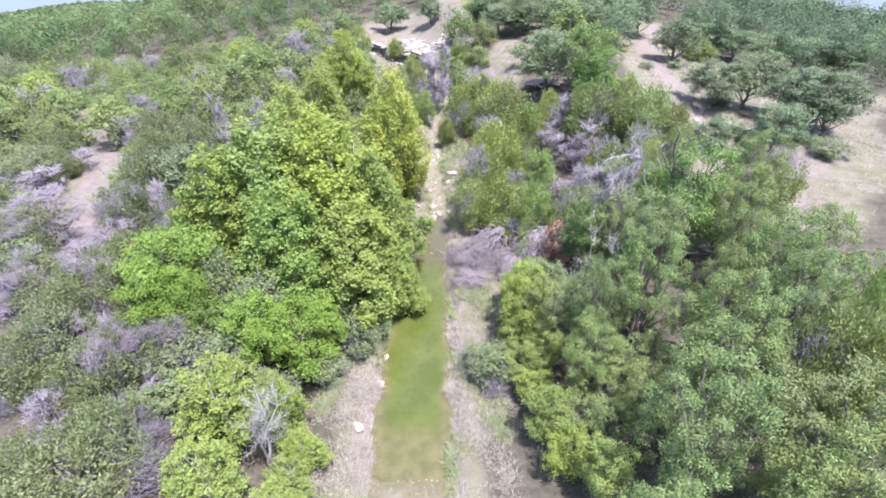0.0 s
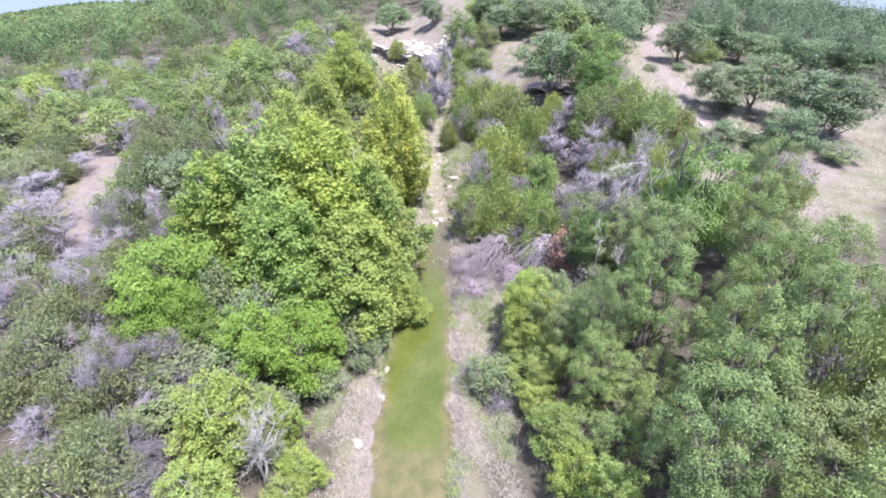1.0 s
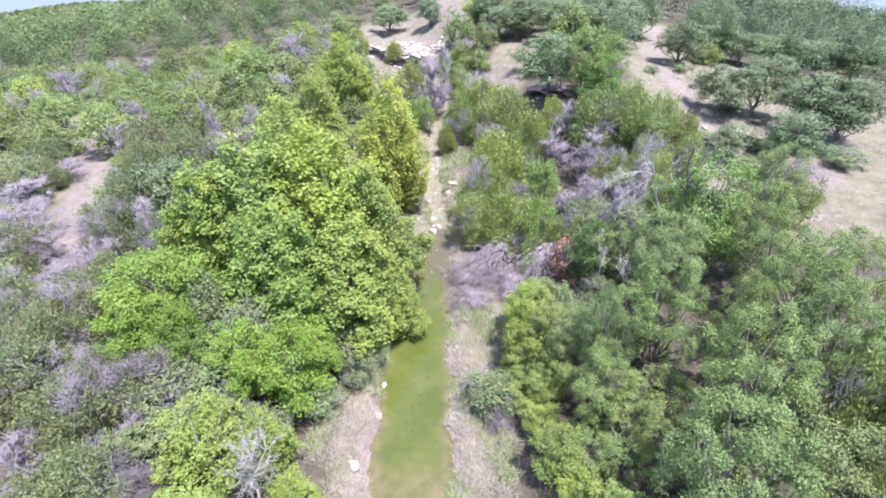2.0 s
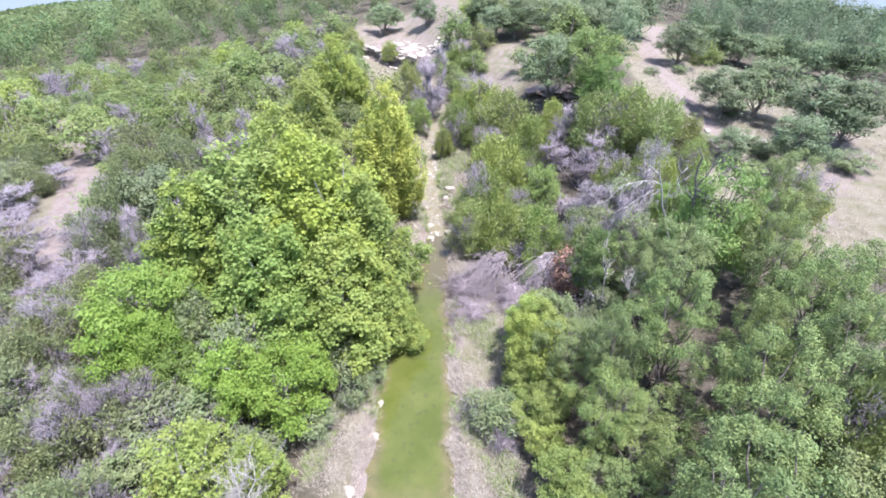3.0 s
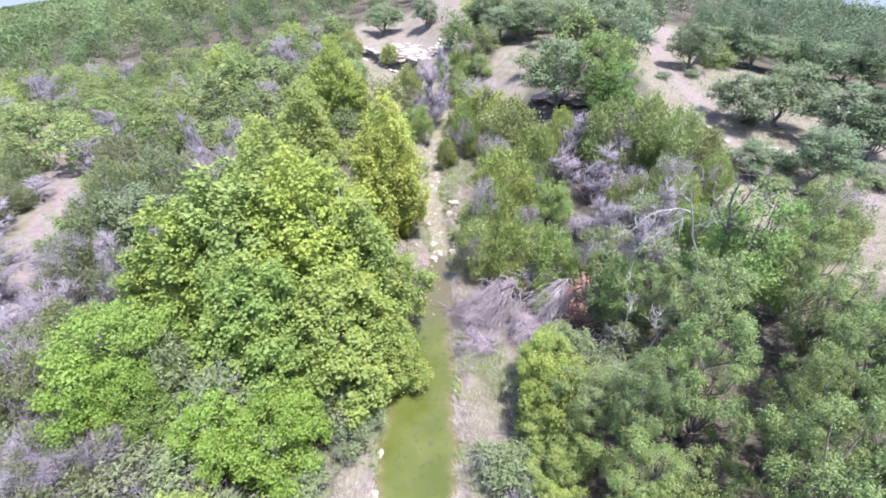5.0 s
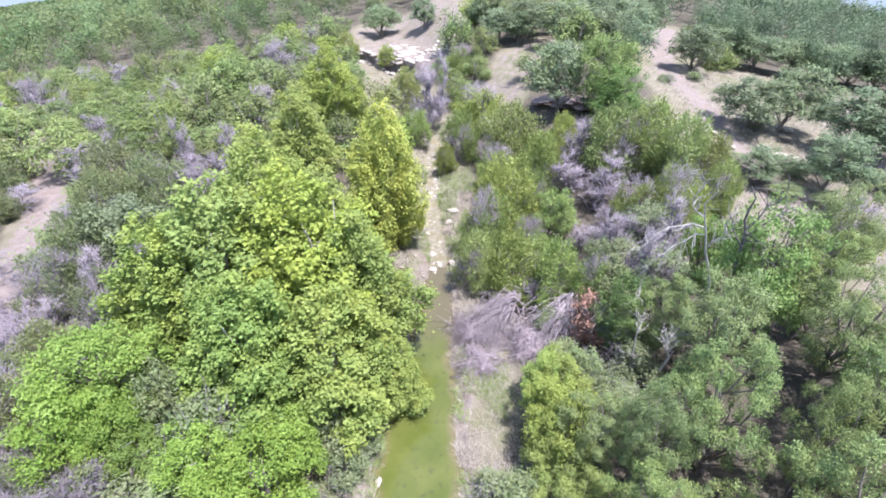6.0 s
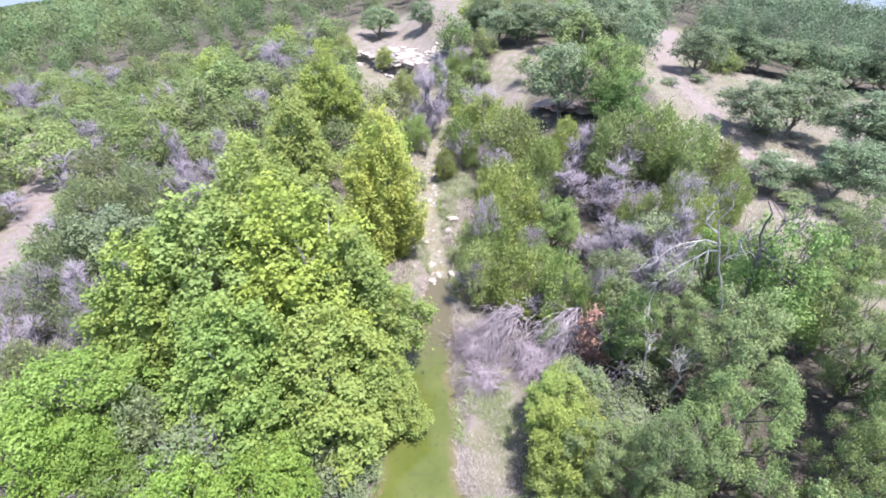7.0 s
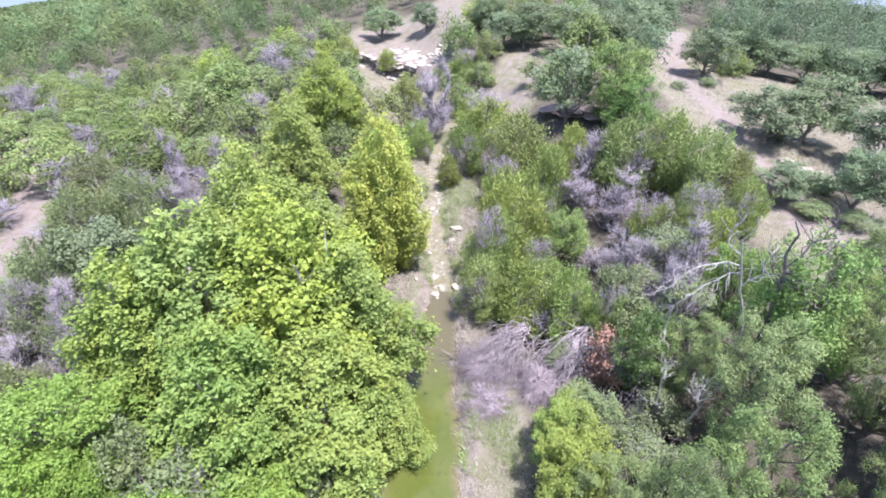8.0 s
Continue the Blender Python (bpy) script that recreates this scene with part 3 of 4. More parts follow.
JUNIPERS_RIGHT = [
    (4.7, 40.3, 2.4, 7), (3.2, 37.9, 1.8, 6), (2.2, 34.6, 1.6, 4.5), (4.6, 33.2, 1.8, 5), (7.1, 31.9, 1.6, 5), (9, 30.4, 1.1, 4.5),
    (2.2, 54.7, 2.0, 5), (6.6, 51.9, 2.8, 6), (8.3, 45.4, 2.0, 6), (4.5, 62, 2.9, 5), (14.4, 46.3, 2.7, 6), (17.2, 45.4, 2.2, 6),
    (18.9, 43, 2.0, 6), (16.3, 38.2, 1.7, 5), (16.2, 34.8, 1.4, 5), (0.4, 52, 1.1, 3), (-4.2, 71, 1.9, 5), (3.1, 75.8, 2.0, 4),
    (-8, 86.2, 1.5, 3), (-14.8, 90.7, 1.9, 4), (-2.6, 57.9, 1.6, 4), (24.2, 31.6, 1.7, 5), (16.3, 13.8, 1.8, 6.5), (18.7, 15.8, 1.5, 6.5), (17.6, 12.6, 1.6, 6.5),
]
JUNIPERS_RIGHT_B = [
    (5.9, 37.2, 1.4, 4), (7.4, 42.6, 1.5, 4.5), (11.2, 50.2, 1.6, 4), (9.6, 47.6, 1.3, 3.5), (5, 47.8, 1.7, 4.5), (6.4, 35.2, 1.4, 3.5), (17.6, 40.6, 1.2, 3),
    (21.3, 43.2, 1.6, 4), (13.9, 38.1, 1.5, 4.5), (20.3, 38.8, 1.4, 4),
]
JUNIPERS_RIGHT += JUNIPERS_RIGHT_B
JUNIPERS_LEFT = [
    (-22.5, 32.6, 2.4, 6), (-22.6, 29.8, 2, 5), (-24.8, 38.9, 2.6, 5.5), (-22, 41.2, 2.4, 6), (-18.8, 28.5, 1.7, 5), (-41, 48, 2.4, 3.5),
    (-29.4, 47.8, 2.8, 5), (-20.6, 22.5, 2.1, 4.5), (-20.2, 25.3, 1.8, 4), (-19.3, 22.1, 1.6, 4), (-15.1, 17.5, 1.9, 4),
    (-20.2, 19.8, 1.9, 4), (-20.2, 17.8, 2.1, 4.5), (-16.9, 15.9, 2.1, 4), 
    (-14.2, 12.5, 1.8, 4), (-14.7, 10.2, 2.2, 4), (-16, 17.4, 1.6, 4.5), (-21.2, 16.2, 1.9, 4), (-16.8, 10.5, 1.9, 4), (-30, 29.3, 2.4, 3.5),
]
JUNIPERS_LEFT_B = [
    (-38, 43.5, 2, 3), (-39.7, 42.4, 3.2, 3.5), (-25.5, 23.8, 2.1, 3.5), (-21.3, 20.3, 1.8, 4),
]
JUNIPERS_LEFT += JUNIPERS_LEFT_B
DEAD_JUNIPERS = [
    (-1.1, 63.2, 2.2, 8), (10.6, 44.4, 2.3, 4), (12.7, 41.5, 2.4, 4), (11.7, 35.9, 1.7, 4), (12.5, 32.1, 1.6, 4), (11.8, 47.9, 2, 4.5),
    (-21.1, 77.6, 2.5, 6), (-38.9, 60.3, 2.1, 4), (-32.4, 47.2, 1.4, 3), (-31.5, 33.4, 2.5, 2.6), (-23.2, 30.4, 1.6, 2.5), (-20.7, 31, 1.7, 4.5),
    (-37.2, 45.2, 1.9, 2), (-20.1, 17.3, 1.5, 3.5), (-16.8, 30.9, 1.4, 5), (-23.1, 24.5, 1.9, 2.5), (-19.7, 49.8, 1.3, 5), (-24.4, 51.8, 1.3, 5),
    (-20.7, 62.7, 1.6, 5), (-37.2, 39.4, 2.7, 2.5), (21.2, 29.6, 1.2, 5), (-22.1, 27.2, 1.7, 4), (12.3, 34.9, 1.7, 3.5), (12.7, 30.8, 1.4, 4.5),
]
DEAD_JUNIPERS_B = [
    (5.6, 32.4, 1.4, 2.5), (-23.8, 25.8, 1.9, 2.5), (-25.8, 22.3, 1.8, 2.5),
]
DEAD_JUNIPERS_B += [
    (-24.3, 26.3, 1.5, 2.5), (-22.4, 21.8, 1.6, 2.8), (-19.5, 17.6, 1.7, 3), (-17.6, 17.3, 1.3, 3), (-18.3, 13.7, 1.5, 2.8), (-16, 11.7, 1.3, 2.6),
    (-28, 29.6, 1.7, 2.6), (-14.3, 16, 1.2, 2.4), (-22.4, 28.4, 1.7, 3), (-20.6, 41.9, 1.4, 4.5), (-18.4, 42, 1.3, 4.5), (-9.6, 43.4, 0.9, 3),
    (-57, 90, 2.2, 4.5), (-52, 88.5, 2.1, 4.5), (14.6, 33.2, 1.7, 4.6), (10.2, 37.6, 1.5, 2.2), (12.2, 38.6, 1.5, 2.2),
]
DEAD_JUNIPERS += DEAD_JUNIPERS_B
SNAGS = [
    (10.6, 24, 1.2, 6.5), (9.4, 24.9, 1, 5.5),
]
BRUSH = [
    (5, 28.6, 2, 0.7), (2.2, 27.3, 1.6, 0.6), (1.9, 29.5, 1.9, 0.8), (3, 17.8, 1.2, 0.7),
]
RUSTY = [
    (8.3, 27.9, 1.2, 3.6),
]


# ---- planting ----
def oak_model(seed, n, length, leaf=None, stems=2, low=0.22):
    return make_tree("live_oak", seed, 2.6, 8.0, round_profile, low, 52, 0.205, n, leaf or OAK_LEAF, OAK_BARK, length, length * 0.62, stems=stems), 2.6, 8.0


def sycamore_model(seed, n=34000, leaf=None, clump=0.165, profile=tower_profile):
    return make_tree("sycamore", seed, 2.8, 10.0, profile, 0.06, 170, clump, n, leaf or SYC_LEAF, PALE_BARK, 0.135, 0.13, limbs=16, tall=1.15), 2.8, 10.0


def elm_model(seed, n=19000, length=0.105, name="cedar_elm", leaf=None):
    return make_tree(name, seed, 2.0, 5.2, round_profile, 0.02, 64, 0.22, n, leaf or ELM_LEAF, OAK_BARK, length, length * 0.65, stems=2), 2.0, 5.2


def shrub_model(seed):
    return make_tree("bank_shrub", seed, 1.6, 3.6, round_profile, 0.05, 34, 0.32, 4200, SHRUB_LEAF, OAK_BARK, 0.16, 0.09, stems=3, inner=200), 1.6, 3.6


def juniper_model(seed, n, length, inner, limbs=14, leaf=None, spray=True):
    return make_tree("juniper", seed, 2.2, 5.0, cedar_profile, 0.06, 92 if spray else 32, 0.15 if spray else 0.27, n, leaf or JUN_LEAF, CEDAR_BARK, length, length * 0.5, spray, 2, inner, limbs, tall=1.8 if spray else 1.2), 2.2, 5.0


def dead_model(seed, twigs, material=None):
    return make_dead("dead_juniper", seed, 2.0, 4.5, material or GREY_WOOD, twigs, fine=0.017, arm_count=16, lengths=(0.15, 0.5)), 2.0, 4.5


plant([oak_model(s, 9000, 0.115) for s in (15, 16)], OAKS[18:], "low live oak growing in the shade of taller oaks", "tree", "live oaks of the creek wood", 28)
plant([oak_model(s, 32000, 0.082) for s in (11, 12, 13, 14)], OAKS[:18], lambda i, x, y, r, h: ("tall" if h > 8 else "low" if h < 6 else "broad") + " live oak with dense grey-green leaves " + ("on the wooded slope" if x > 9 else "near the creek bank"), "tree", "live oaks of the creek wood", 1)
plant([oak_model(s, 10000, 0.19, HILL_LEAF, 1, 0.36) for s in (21, 22, 23)], HILL_OAKS, lambda i, x, y, r, h: ("small" if h < 5 else "spreading") + " live oak with a dark trunk " + ("on the ledge clearing" if x < 0 else "on dry hill grass"), "tree", "live oaks on the open hill", 2)
plant([sycamore_model(34, 40000, YELLOW_LEAF, 0.19, column_profile)], SYCAMORES[:1], "slender sycamore turning yellow beside the dry creek bed", "tree", "sycamores along the creek", 30)
plant([sycamore_model(35, 32000, LIME_LEAF, 0.18, column_profile), sycamore_model(38, 32000, LIME_LEAF, 0.18)], SYCAMORES[1:6], "tall sycamore with sunlit lime-green leaves beside the creek", "tree", "sycamores along the creek", 31)
plant([sycamore_model(s) for s in (31, 32, 33)], SYCAMORES[6:], "tall sycamore with large yellow-green leaves beside the creek", "tree", "sycamores along the creek", 3)
plant([sycamore_model(s, 12000, YOUNG_LEAF) for s in (36, 37)], SAPLINGS, "young sycamore with pale limbs and yellowing leaves", "tree", "young sycamores", 4)
plant([elm_model(s) for s in (41, 42, 43)], [t for t in BRIGHT_TREES if t[0] < 0], "bushy bright green broadleaf tree", "tree", "bright green trees", 5)
plant([elm_model(s, 15000, 0.11, "cedar_elm", MID_LEAF) for s in (48, 49)], [t for t in BRIGHT_TREES if t[0] > 8], "leafy green elm among oaks and junipers", "tree", "slope elms", 26)
plant([elm_model(s, 14000, 0.11, "bank_tree", OLIVE_LEAF) for s in (44, 45)], [t for t in BRIGHT_TREES if 0 < t[0] <= 8], "low yellow-green broadleaf tree at the wood's edge", "tree", "bank trees", 25)
plant([shrub_model(s) for s in (46, 47)], BANK_SHRUBS, lambda i, x, y, r, h: "dull green shrub " + ("on the dry hill grass" if x > 18 else "on the dry creek bank"), "shrub", "bank shrubs", 6)
plant([juniper_model(s, 11000, 0.175, 900) for s in (51, 52, 53, 54)], JUNIPERS_RIGHT, lambda i, x, y, r, h: ("large" if h >= 6 else "small") + " olive-green juniper with grey dead twigs " + ("beside the creek bed" if x < 6 else "below the open hill"), "tree", "junipers", 7)
plant([juniper_model(s, 10000, 0.15, 2200, 14, DULL_LEAF) for s in (56, 57, 58)], JUNIPERS_LEFT, lambda i, x, y, r, h: "straggly juniper, half grey with dead twigs, " + ("beside the dirt trail" if x < -21 else "behind the sycamores"), "tree", "junipers", 8)
plant([dead_model(60, 4200)], DEAD_JUNIPERS[:1], "tall dead juniper, feathery and violet-grey, beside the creek bed", "dead tree", "dead junipers", 29)
plant([dead_model(s, 1500) for s in (61, 62, 63)], DEAD_JUNIPERS[1:], lambda i, x, y, r, h: ("tall" if h > 4 else "low") + " dead juniper, bare and violet-grey, " + ("beside the dirt trail" if x < -15 else "among green junipers"), "dead tree", "dead junipers", 9)
plant([(make_dead("snag", s, 1.5, 6.0, m, 60, 0.020, 0.0, 0.016, 1, 9, (0.2, 0.6), 0.030, 2), 1.5, 6.0) for s, m in ((66, WHITE_WOOD), (68, WHITE_WOOD))], SNAGS, "leafless standing snag with bleached limbs", "dead tree", "snags", 10)
plant([(make_dead("brush_pile", s, 1.7, 1.3, BRUSH_WOOD, 2600, 0.03, 0.45, 0.013, 5, 10, (0.3, 0.85), 0.02), 1.7, 1.3) for s in (71, 72)], BRUSH, "heap of fallen grey dead branches on the bank", "brush", "brush piles", 11)


def tall_snag(name, seed, foot, trunk, limbs, thick, material, label):
    """A standing dead tree: a leaning trunk, long crooked limbs and their side twigs. Places are relative to the foot."""
    rng = np.random.RandomState(seed)
    top = new(name)
    top.location = (foot[0], foot[1], on_ground(*foot))
    wood, twigs = Limbs(), Limbs()
    spine = [Vector((0, 0, -0.3)), *(Vector(p) for p in trunk)]
    crooked = [spine[0]]
    for p, q in zip(spine, spine[1:]):
        crooked += [p.lerp(q, 0.5) + Vector(rng.normal(size=3) * 0.13), q]
    wood.limb(crooked, thick, thick * 0.2, 7)
    for path in limbs:
        path = [Vector(p) for p in path]
        fine = [path[0]]
        for p, q in zip(path, path[1:]):
            fine += [p.lerp(q, 0.5) + Vector(rng.normal(size=3) * 0.10), q]
        twigs.limb(fine, thick * 0.42, 0.018, 5)
        for p in fine[1:]:
            for _ in range(3):
                way = ((fine[-1] - fine[0]).normalized() + Vector(rng.normal(size=3) * 0.75)).normalized()
                twigs.bent(rng, p, p + way * rng.uniform(0.5, 1.3), 0.022, 0.007, 0.25, 3, 4)
    part("trunk", wood.mesh("trunk", material), top)
    part("branchwork", twigs.mesh("branchwork", material), top, kind="stuff")
    return tagged(top, label, "dead tree", "snags")


tall_snag("snag", 201, (13.6, 26.6), [(-0.2, 0, 3.0), (-0.9, -0.1, 5.4), (-1.7, -0.2, 7.4), (-2.3, -0.3, 9.0), (-2.1, -0.3, 10.1)],
          [[(-1.7, -0.2, 7.3), (-2.5, -0.2, 7.0), (-3.4, -0.3, 6.3), (-4.0, -0.2, 4.2)], [(-1.9, -0.2, 7.7), (-2.9, -0.3, 7.9), (-4.0, -0.4, 7.6), (-4.6, -0.3, 6.6)],
           [(-2.0, -0.2, 8.2), (-2.7, -0.1, 8.8), (-2.6, 0, 9.5)], [(-1.3, -0.1, 6.5), (-0.8, -0.3, 7.3), (-1.0, -0.4, 8.4)]], 0.085, WHITE_WOOD, "bleached leafless snag with a long arching limb")
tall_snag("snag", 202, (14.6, 26.8), [(-0.1, 0, 2.6), (-0.3, -0.1, 4.6), (-0.7, -0.2, 7.0), (-1.0, -0.2, 8.2), (-1.3, -0.2, 9.4)],
          [[(-0.7, -0.2, 7.2), (-0.2, -0.2, 8.4), (0.1, -0.3, 9.2)], [(-0.6, -0.2, 6.8), (0.3, -0.3, 7.9), (0.9, -0.2, 8.3)], [(-0.6, -0.2, 6.6), (0.2, -0.5, 6.5), (0.7, -0.7, 5.6)],
           [(-0.5, -0.2, 5.8), (-1.2, -0.4, 6.9), (-1.5, -0.4, 7.6)], [(-0.7, -0.2, 7.0), (0.0, -0.7, 6.6), (0.2, -0.9, 5.4)]], 0.14, DARK_WOOD, "dark standing snag with forked bare limbs")


def fallen_crown(seed, apex, toward, count, label):
    """The crown of a fallen dead tree: long bare branches arching from the butt down to the bank."""
    rng = np.random.RandomState(seed)
    top = new("fallen_crown")
    x0, y0 = apex
    z0 = on_ground(x0, y0)
    top.location = (x0, y0, z0)
    stem, sprays = Limbs(), Limbs()
    lead = math.atan2(toward[1] - y0, toward[0] - x0)
    reach = math.hypot(toward[0] - x0, toward[1] - y0)
    butt = Vector((0, 0, 1.9))
    stem.limb([(0.5, 0.4, 0.0), (0.2, 0.1, 1.1), tuple(butt), (math.cos(lead) * reach * 0.45, math.sin(lead) * reach * 0.45, 1.2)], 0.11, 0.05, 6)
    for i in range(count):
        a, r = lead + rng.normal() * 0.42, reach * rng.uniform(0.55, 1.1)
        ex, ey = math.cos(a) * r, math.sin(a) * r
        end = Vector((ex, ey, on_ground(x0 + ex, y0 + ey) - z0 + rng.uniform(0.05, 0.35)))
        start = butt * rng.uniform(0.6, 1.0) + Vector(rng.normal(size=3) * 0.18)
        path = sprays.bent(rng, start, end, rng.uniform(0.016, 0.034), 0.008, 0.12, 5, 4, rng.uniform(0.05, 0.20))
        for p in path[2:]:
            for _ in range(3):
                way = (end - start).normalized() + Vector(rng.normal(size=3) * 0.5)
                sprays.bent(rng, p, p + way * rng.uniform(0.3, 0.8), 0.010, 0.004, 0.2, 2, 3)
    part("trunk", stem.mesh("trunk", GREY_WOOD), top)
    part("branchwork", sprays.mesh("branchwork", BRUSH_WOOD), top, kind="stuff")
    return tagged(top, label, "brush", "fallen crowns")


plant([(make_dead("bare_tree", 69, 1.8, 5.0, WHITE_WOOD, 900, 0.016, 0.0, 0.008, 2, 18, (0.15, 0.5), 0.018, 2), 1.8, 5.0)], [(-8.2, 12.9, 1.8, 5.2)], "small bare tree with pale limbs among young sycamores", "dead tree", "snags", 33)
fallen_crown(211, (4.4, 31.4), (1.6, 28.6), 110, "fallen dead juniper crown with grey-violet drooping branches")
fallen_crown(212, (7.9, 30.6), (5.0, 27.6), 85, "fallen dead crown with pale curved limbs on the bank")
plant([(make_tree("rust_shrub", 75, 1.2, 3.5, round_profile, 0.2, 30, 0.3, 3500, RUST_LEAF, OAK_BARK, 0.15, 0.09, stems=2, inner=200), 1.2, 3.5)], RUSTY, "shrub with dead rust-red leaves", "shrub", "", 12)


# ---- the thicket across the valley floor ----
def thicket():
    rng = np.random.RandomState(77)
    taken = [(x, y, r) for rows in (OAKS, HILL_OAKS, SYCAMORES, SAPLINGS, BRIGHT_TREES, BANK_SHRUBS, JUNIPERS_RIGHT, JUNIPERS_LEFT, DEAD_JUNIPERS) for x, y, r, h in rows]
    rows = []
    for i in range(9000):
        x, y = rng.uniform(-75, 45), rng.uniform(16, 96)
        az = math.degrees(math.atan2(x, y))
        if not -46 < az < 46 or float(clearing(np.float64(x), np.float64(y))) > 0.25 or (x > 3 and y < 30) or (x > 17 and y < 72):
            continue
        if x > 0 and y < 66 or -16 < x < -1 and y < 36:
            continue
        r = rng.uniform(1.8, 3.1)
        if all((x - a) ** 2 + (y - b) ** 2 > (0.74 * (r + c)) ** 2 for a, b, c in taken):
            taken.append((x, y, r))
            rows.append((x, y, r, r * rng.uniform(1.5, 2.1)))
    return rows[:300]


FILL = thicket()
rng_fill = np.random.RandomState(5)
kind = rng_fill.choice(4, len(FILL), p=(0.66, 0.22, 0.07, 0.05))
plant([juniper_model(s, 3400, 0.24, 30, 4, VALLEY_LEAF, False) for s in (81, 82, 83, 80)], [r for r, k in zip(FILL, kind) if k == 0], "olive-green juniper in the valley thicket", "tree", "valley junipers", 13)
plant([oak_model(s, 3400, 0.27, OAK_LEAF, 1) for s in (84, 85)], [r for r, k in zip(FILL, kind) if k == 1], "rounded grey-green live oak in the thicket", "tree", "valley oaks", 14)
plant([elm_model(86, 4000, 0.22, "cedar_elm", OLIVE_LEAF)], [r for r, k in zip(FILL, kind) if k == 2], "fresh green elm among junipers", "tree", "valley elms", 15)
plant([dead_model(s, 800) for s in (87, 88)], [r for r, k in zip(FILL, kind) if k == 3], "dead grey juniper in the thicket", "dead tree", "dead junipers", 16)


def far_woods(name, seed, material, label, left):
    """Tree crowns of the distant hills, out to the skyline: lobed domes of loose foliage."""
    rng = np.random.RandomState(seed)
    out, tint = [], []
    for lo, hi, gap, per, leaf, spread in ((58, 130, 4.6, 520, 0.26, 58), (130, 240, 6.4, 230, 0.52, 55), (240, 560, 12.5, 110, 1.3, 52), (560, 1900, 42.0, 36, 5.5, 52)):
        side = np.arange(-hi, hi, gap)
        x, y = [v.ravel() for v in np.meshgrid(side, side[side > 0])]
        x, y = x + rng.normal(size=x.shape) * gap * 0.3, y + rng.normal(size=x.shape) * gap * 0.3
        r, az = np.hypot(x, y), np.degrees(np.arctan2(x, y))
        keep = (r > lo) & (r < hi) & (np.abs(az) < spread) & (clearing(x, y) < 0.2) & ~((x > -75) & (x < 20) & (y < 97)) & ~((x >= 17) & (x < 50) & (y < 62))
        keep &= (rng.uniform(size=x.shape) < 0.93) & ((az < 2.0) == left)
        for cx, cy in zip(x[keep], y[keep]):
            s = gap * rng.uniform(0.50, 0.78)
            tall = min(s, 4.0) * rng.uniform(1.1, 1.9)
            lobes = unit(rng.normal(size=(8, 3)) * np.array((1, 1, 0.6)) + np.array((0, 0, 0.45))) * rng.uniform(0.25, 0.55, (8, 1))
            own = rng.randint(8, size=per)
            d = unit(rng.normal(size=(per, 3)) + np.array((0, 0, 0.35)))
            p = (lobes[own] + d * 0.5 * rng.uniform(0.6, 1.0, (per, 1))) * np.array((s, s, tall)) + np.array((cx, cy, on_ground(cx, cy) + tall * 0.85))
            nrm = unit(d + lobes[own] + rng.normal(size=(per, 3)) * 0.25)
            al = unit(np.cross(nrm, rng.normal(size=(per, 3)))) * leaf * 0.6 * rng.uniform(0.6, 1.3, (per, 1))
            sd = np.cross(nrm, al) * 0.55
            out.append(np.stack((p - al - sd, p + al - sd * 0.4, p + sd * 1.4), 1).reshape(-1, 3))
            tint.append(np.full(per * 3, rng.uniform()))
    v = np.concatenate(out)
    me = raw_mesh(name, v, np.arange(len(v)), 3, material, {"tint": np.concatenate(tint)})
    tagged(new(name, me), label, "woods", kind="stuff")


far_woods("valley_woods", 91, FAR_LEAF, "distant valley woods of yellow-green trees and juniper", True)
far_woods("hill_woods", 92, FAR_OAK_LEAF, "distant hillside woods of grey-green oaks", False)


# ---- rocks ----
def rock_mesh(name, seed, material, sharp=0.0, fine=2):
    """A weathered stone about one metre across, flat-bedded where sharp."""
    bm = bmesh.new()
    bmesh.ops.create_icosphere(bm, subdivisions=fine, radius=0.5)
    shift = Vector((seed * 3.1, seed * 1.7, seed * 0.9))
    for v in bm.verts:
        k = 1 + 0.55 * noise.noise(v.co * 1.7 + shift) + 0.22 * noise.noise(v.co * 4.5 + shift)
        v.co *= k
        if sharp:
            m = max(abs(v.co.x), abs(v.co.y))
            v.co.x, v.co.y = v.co.x * (1 + sharp * 0.35 * m), v.co.y * (1 + sharp * 0.35 * m)
            v.co.z = max(-0.33, min(0.33, v.co.z * 1.3))
    me = bpy.data.meshes.new(name)
    bm.to_mesh(me)
    bm.free()
    me.materials.append(material)
    return me


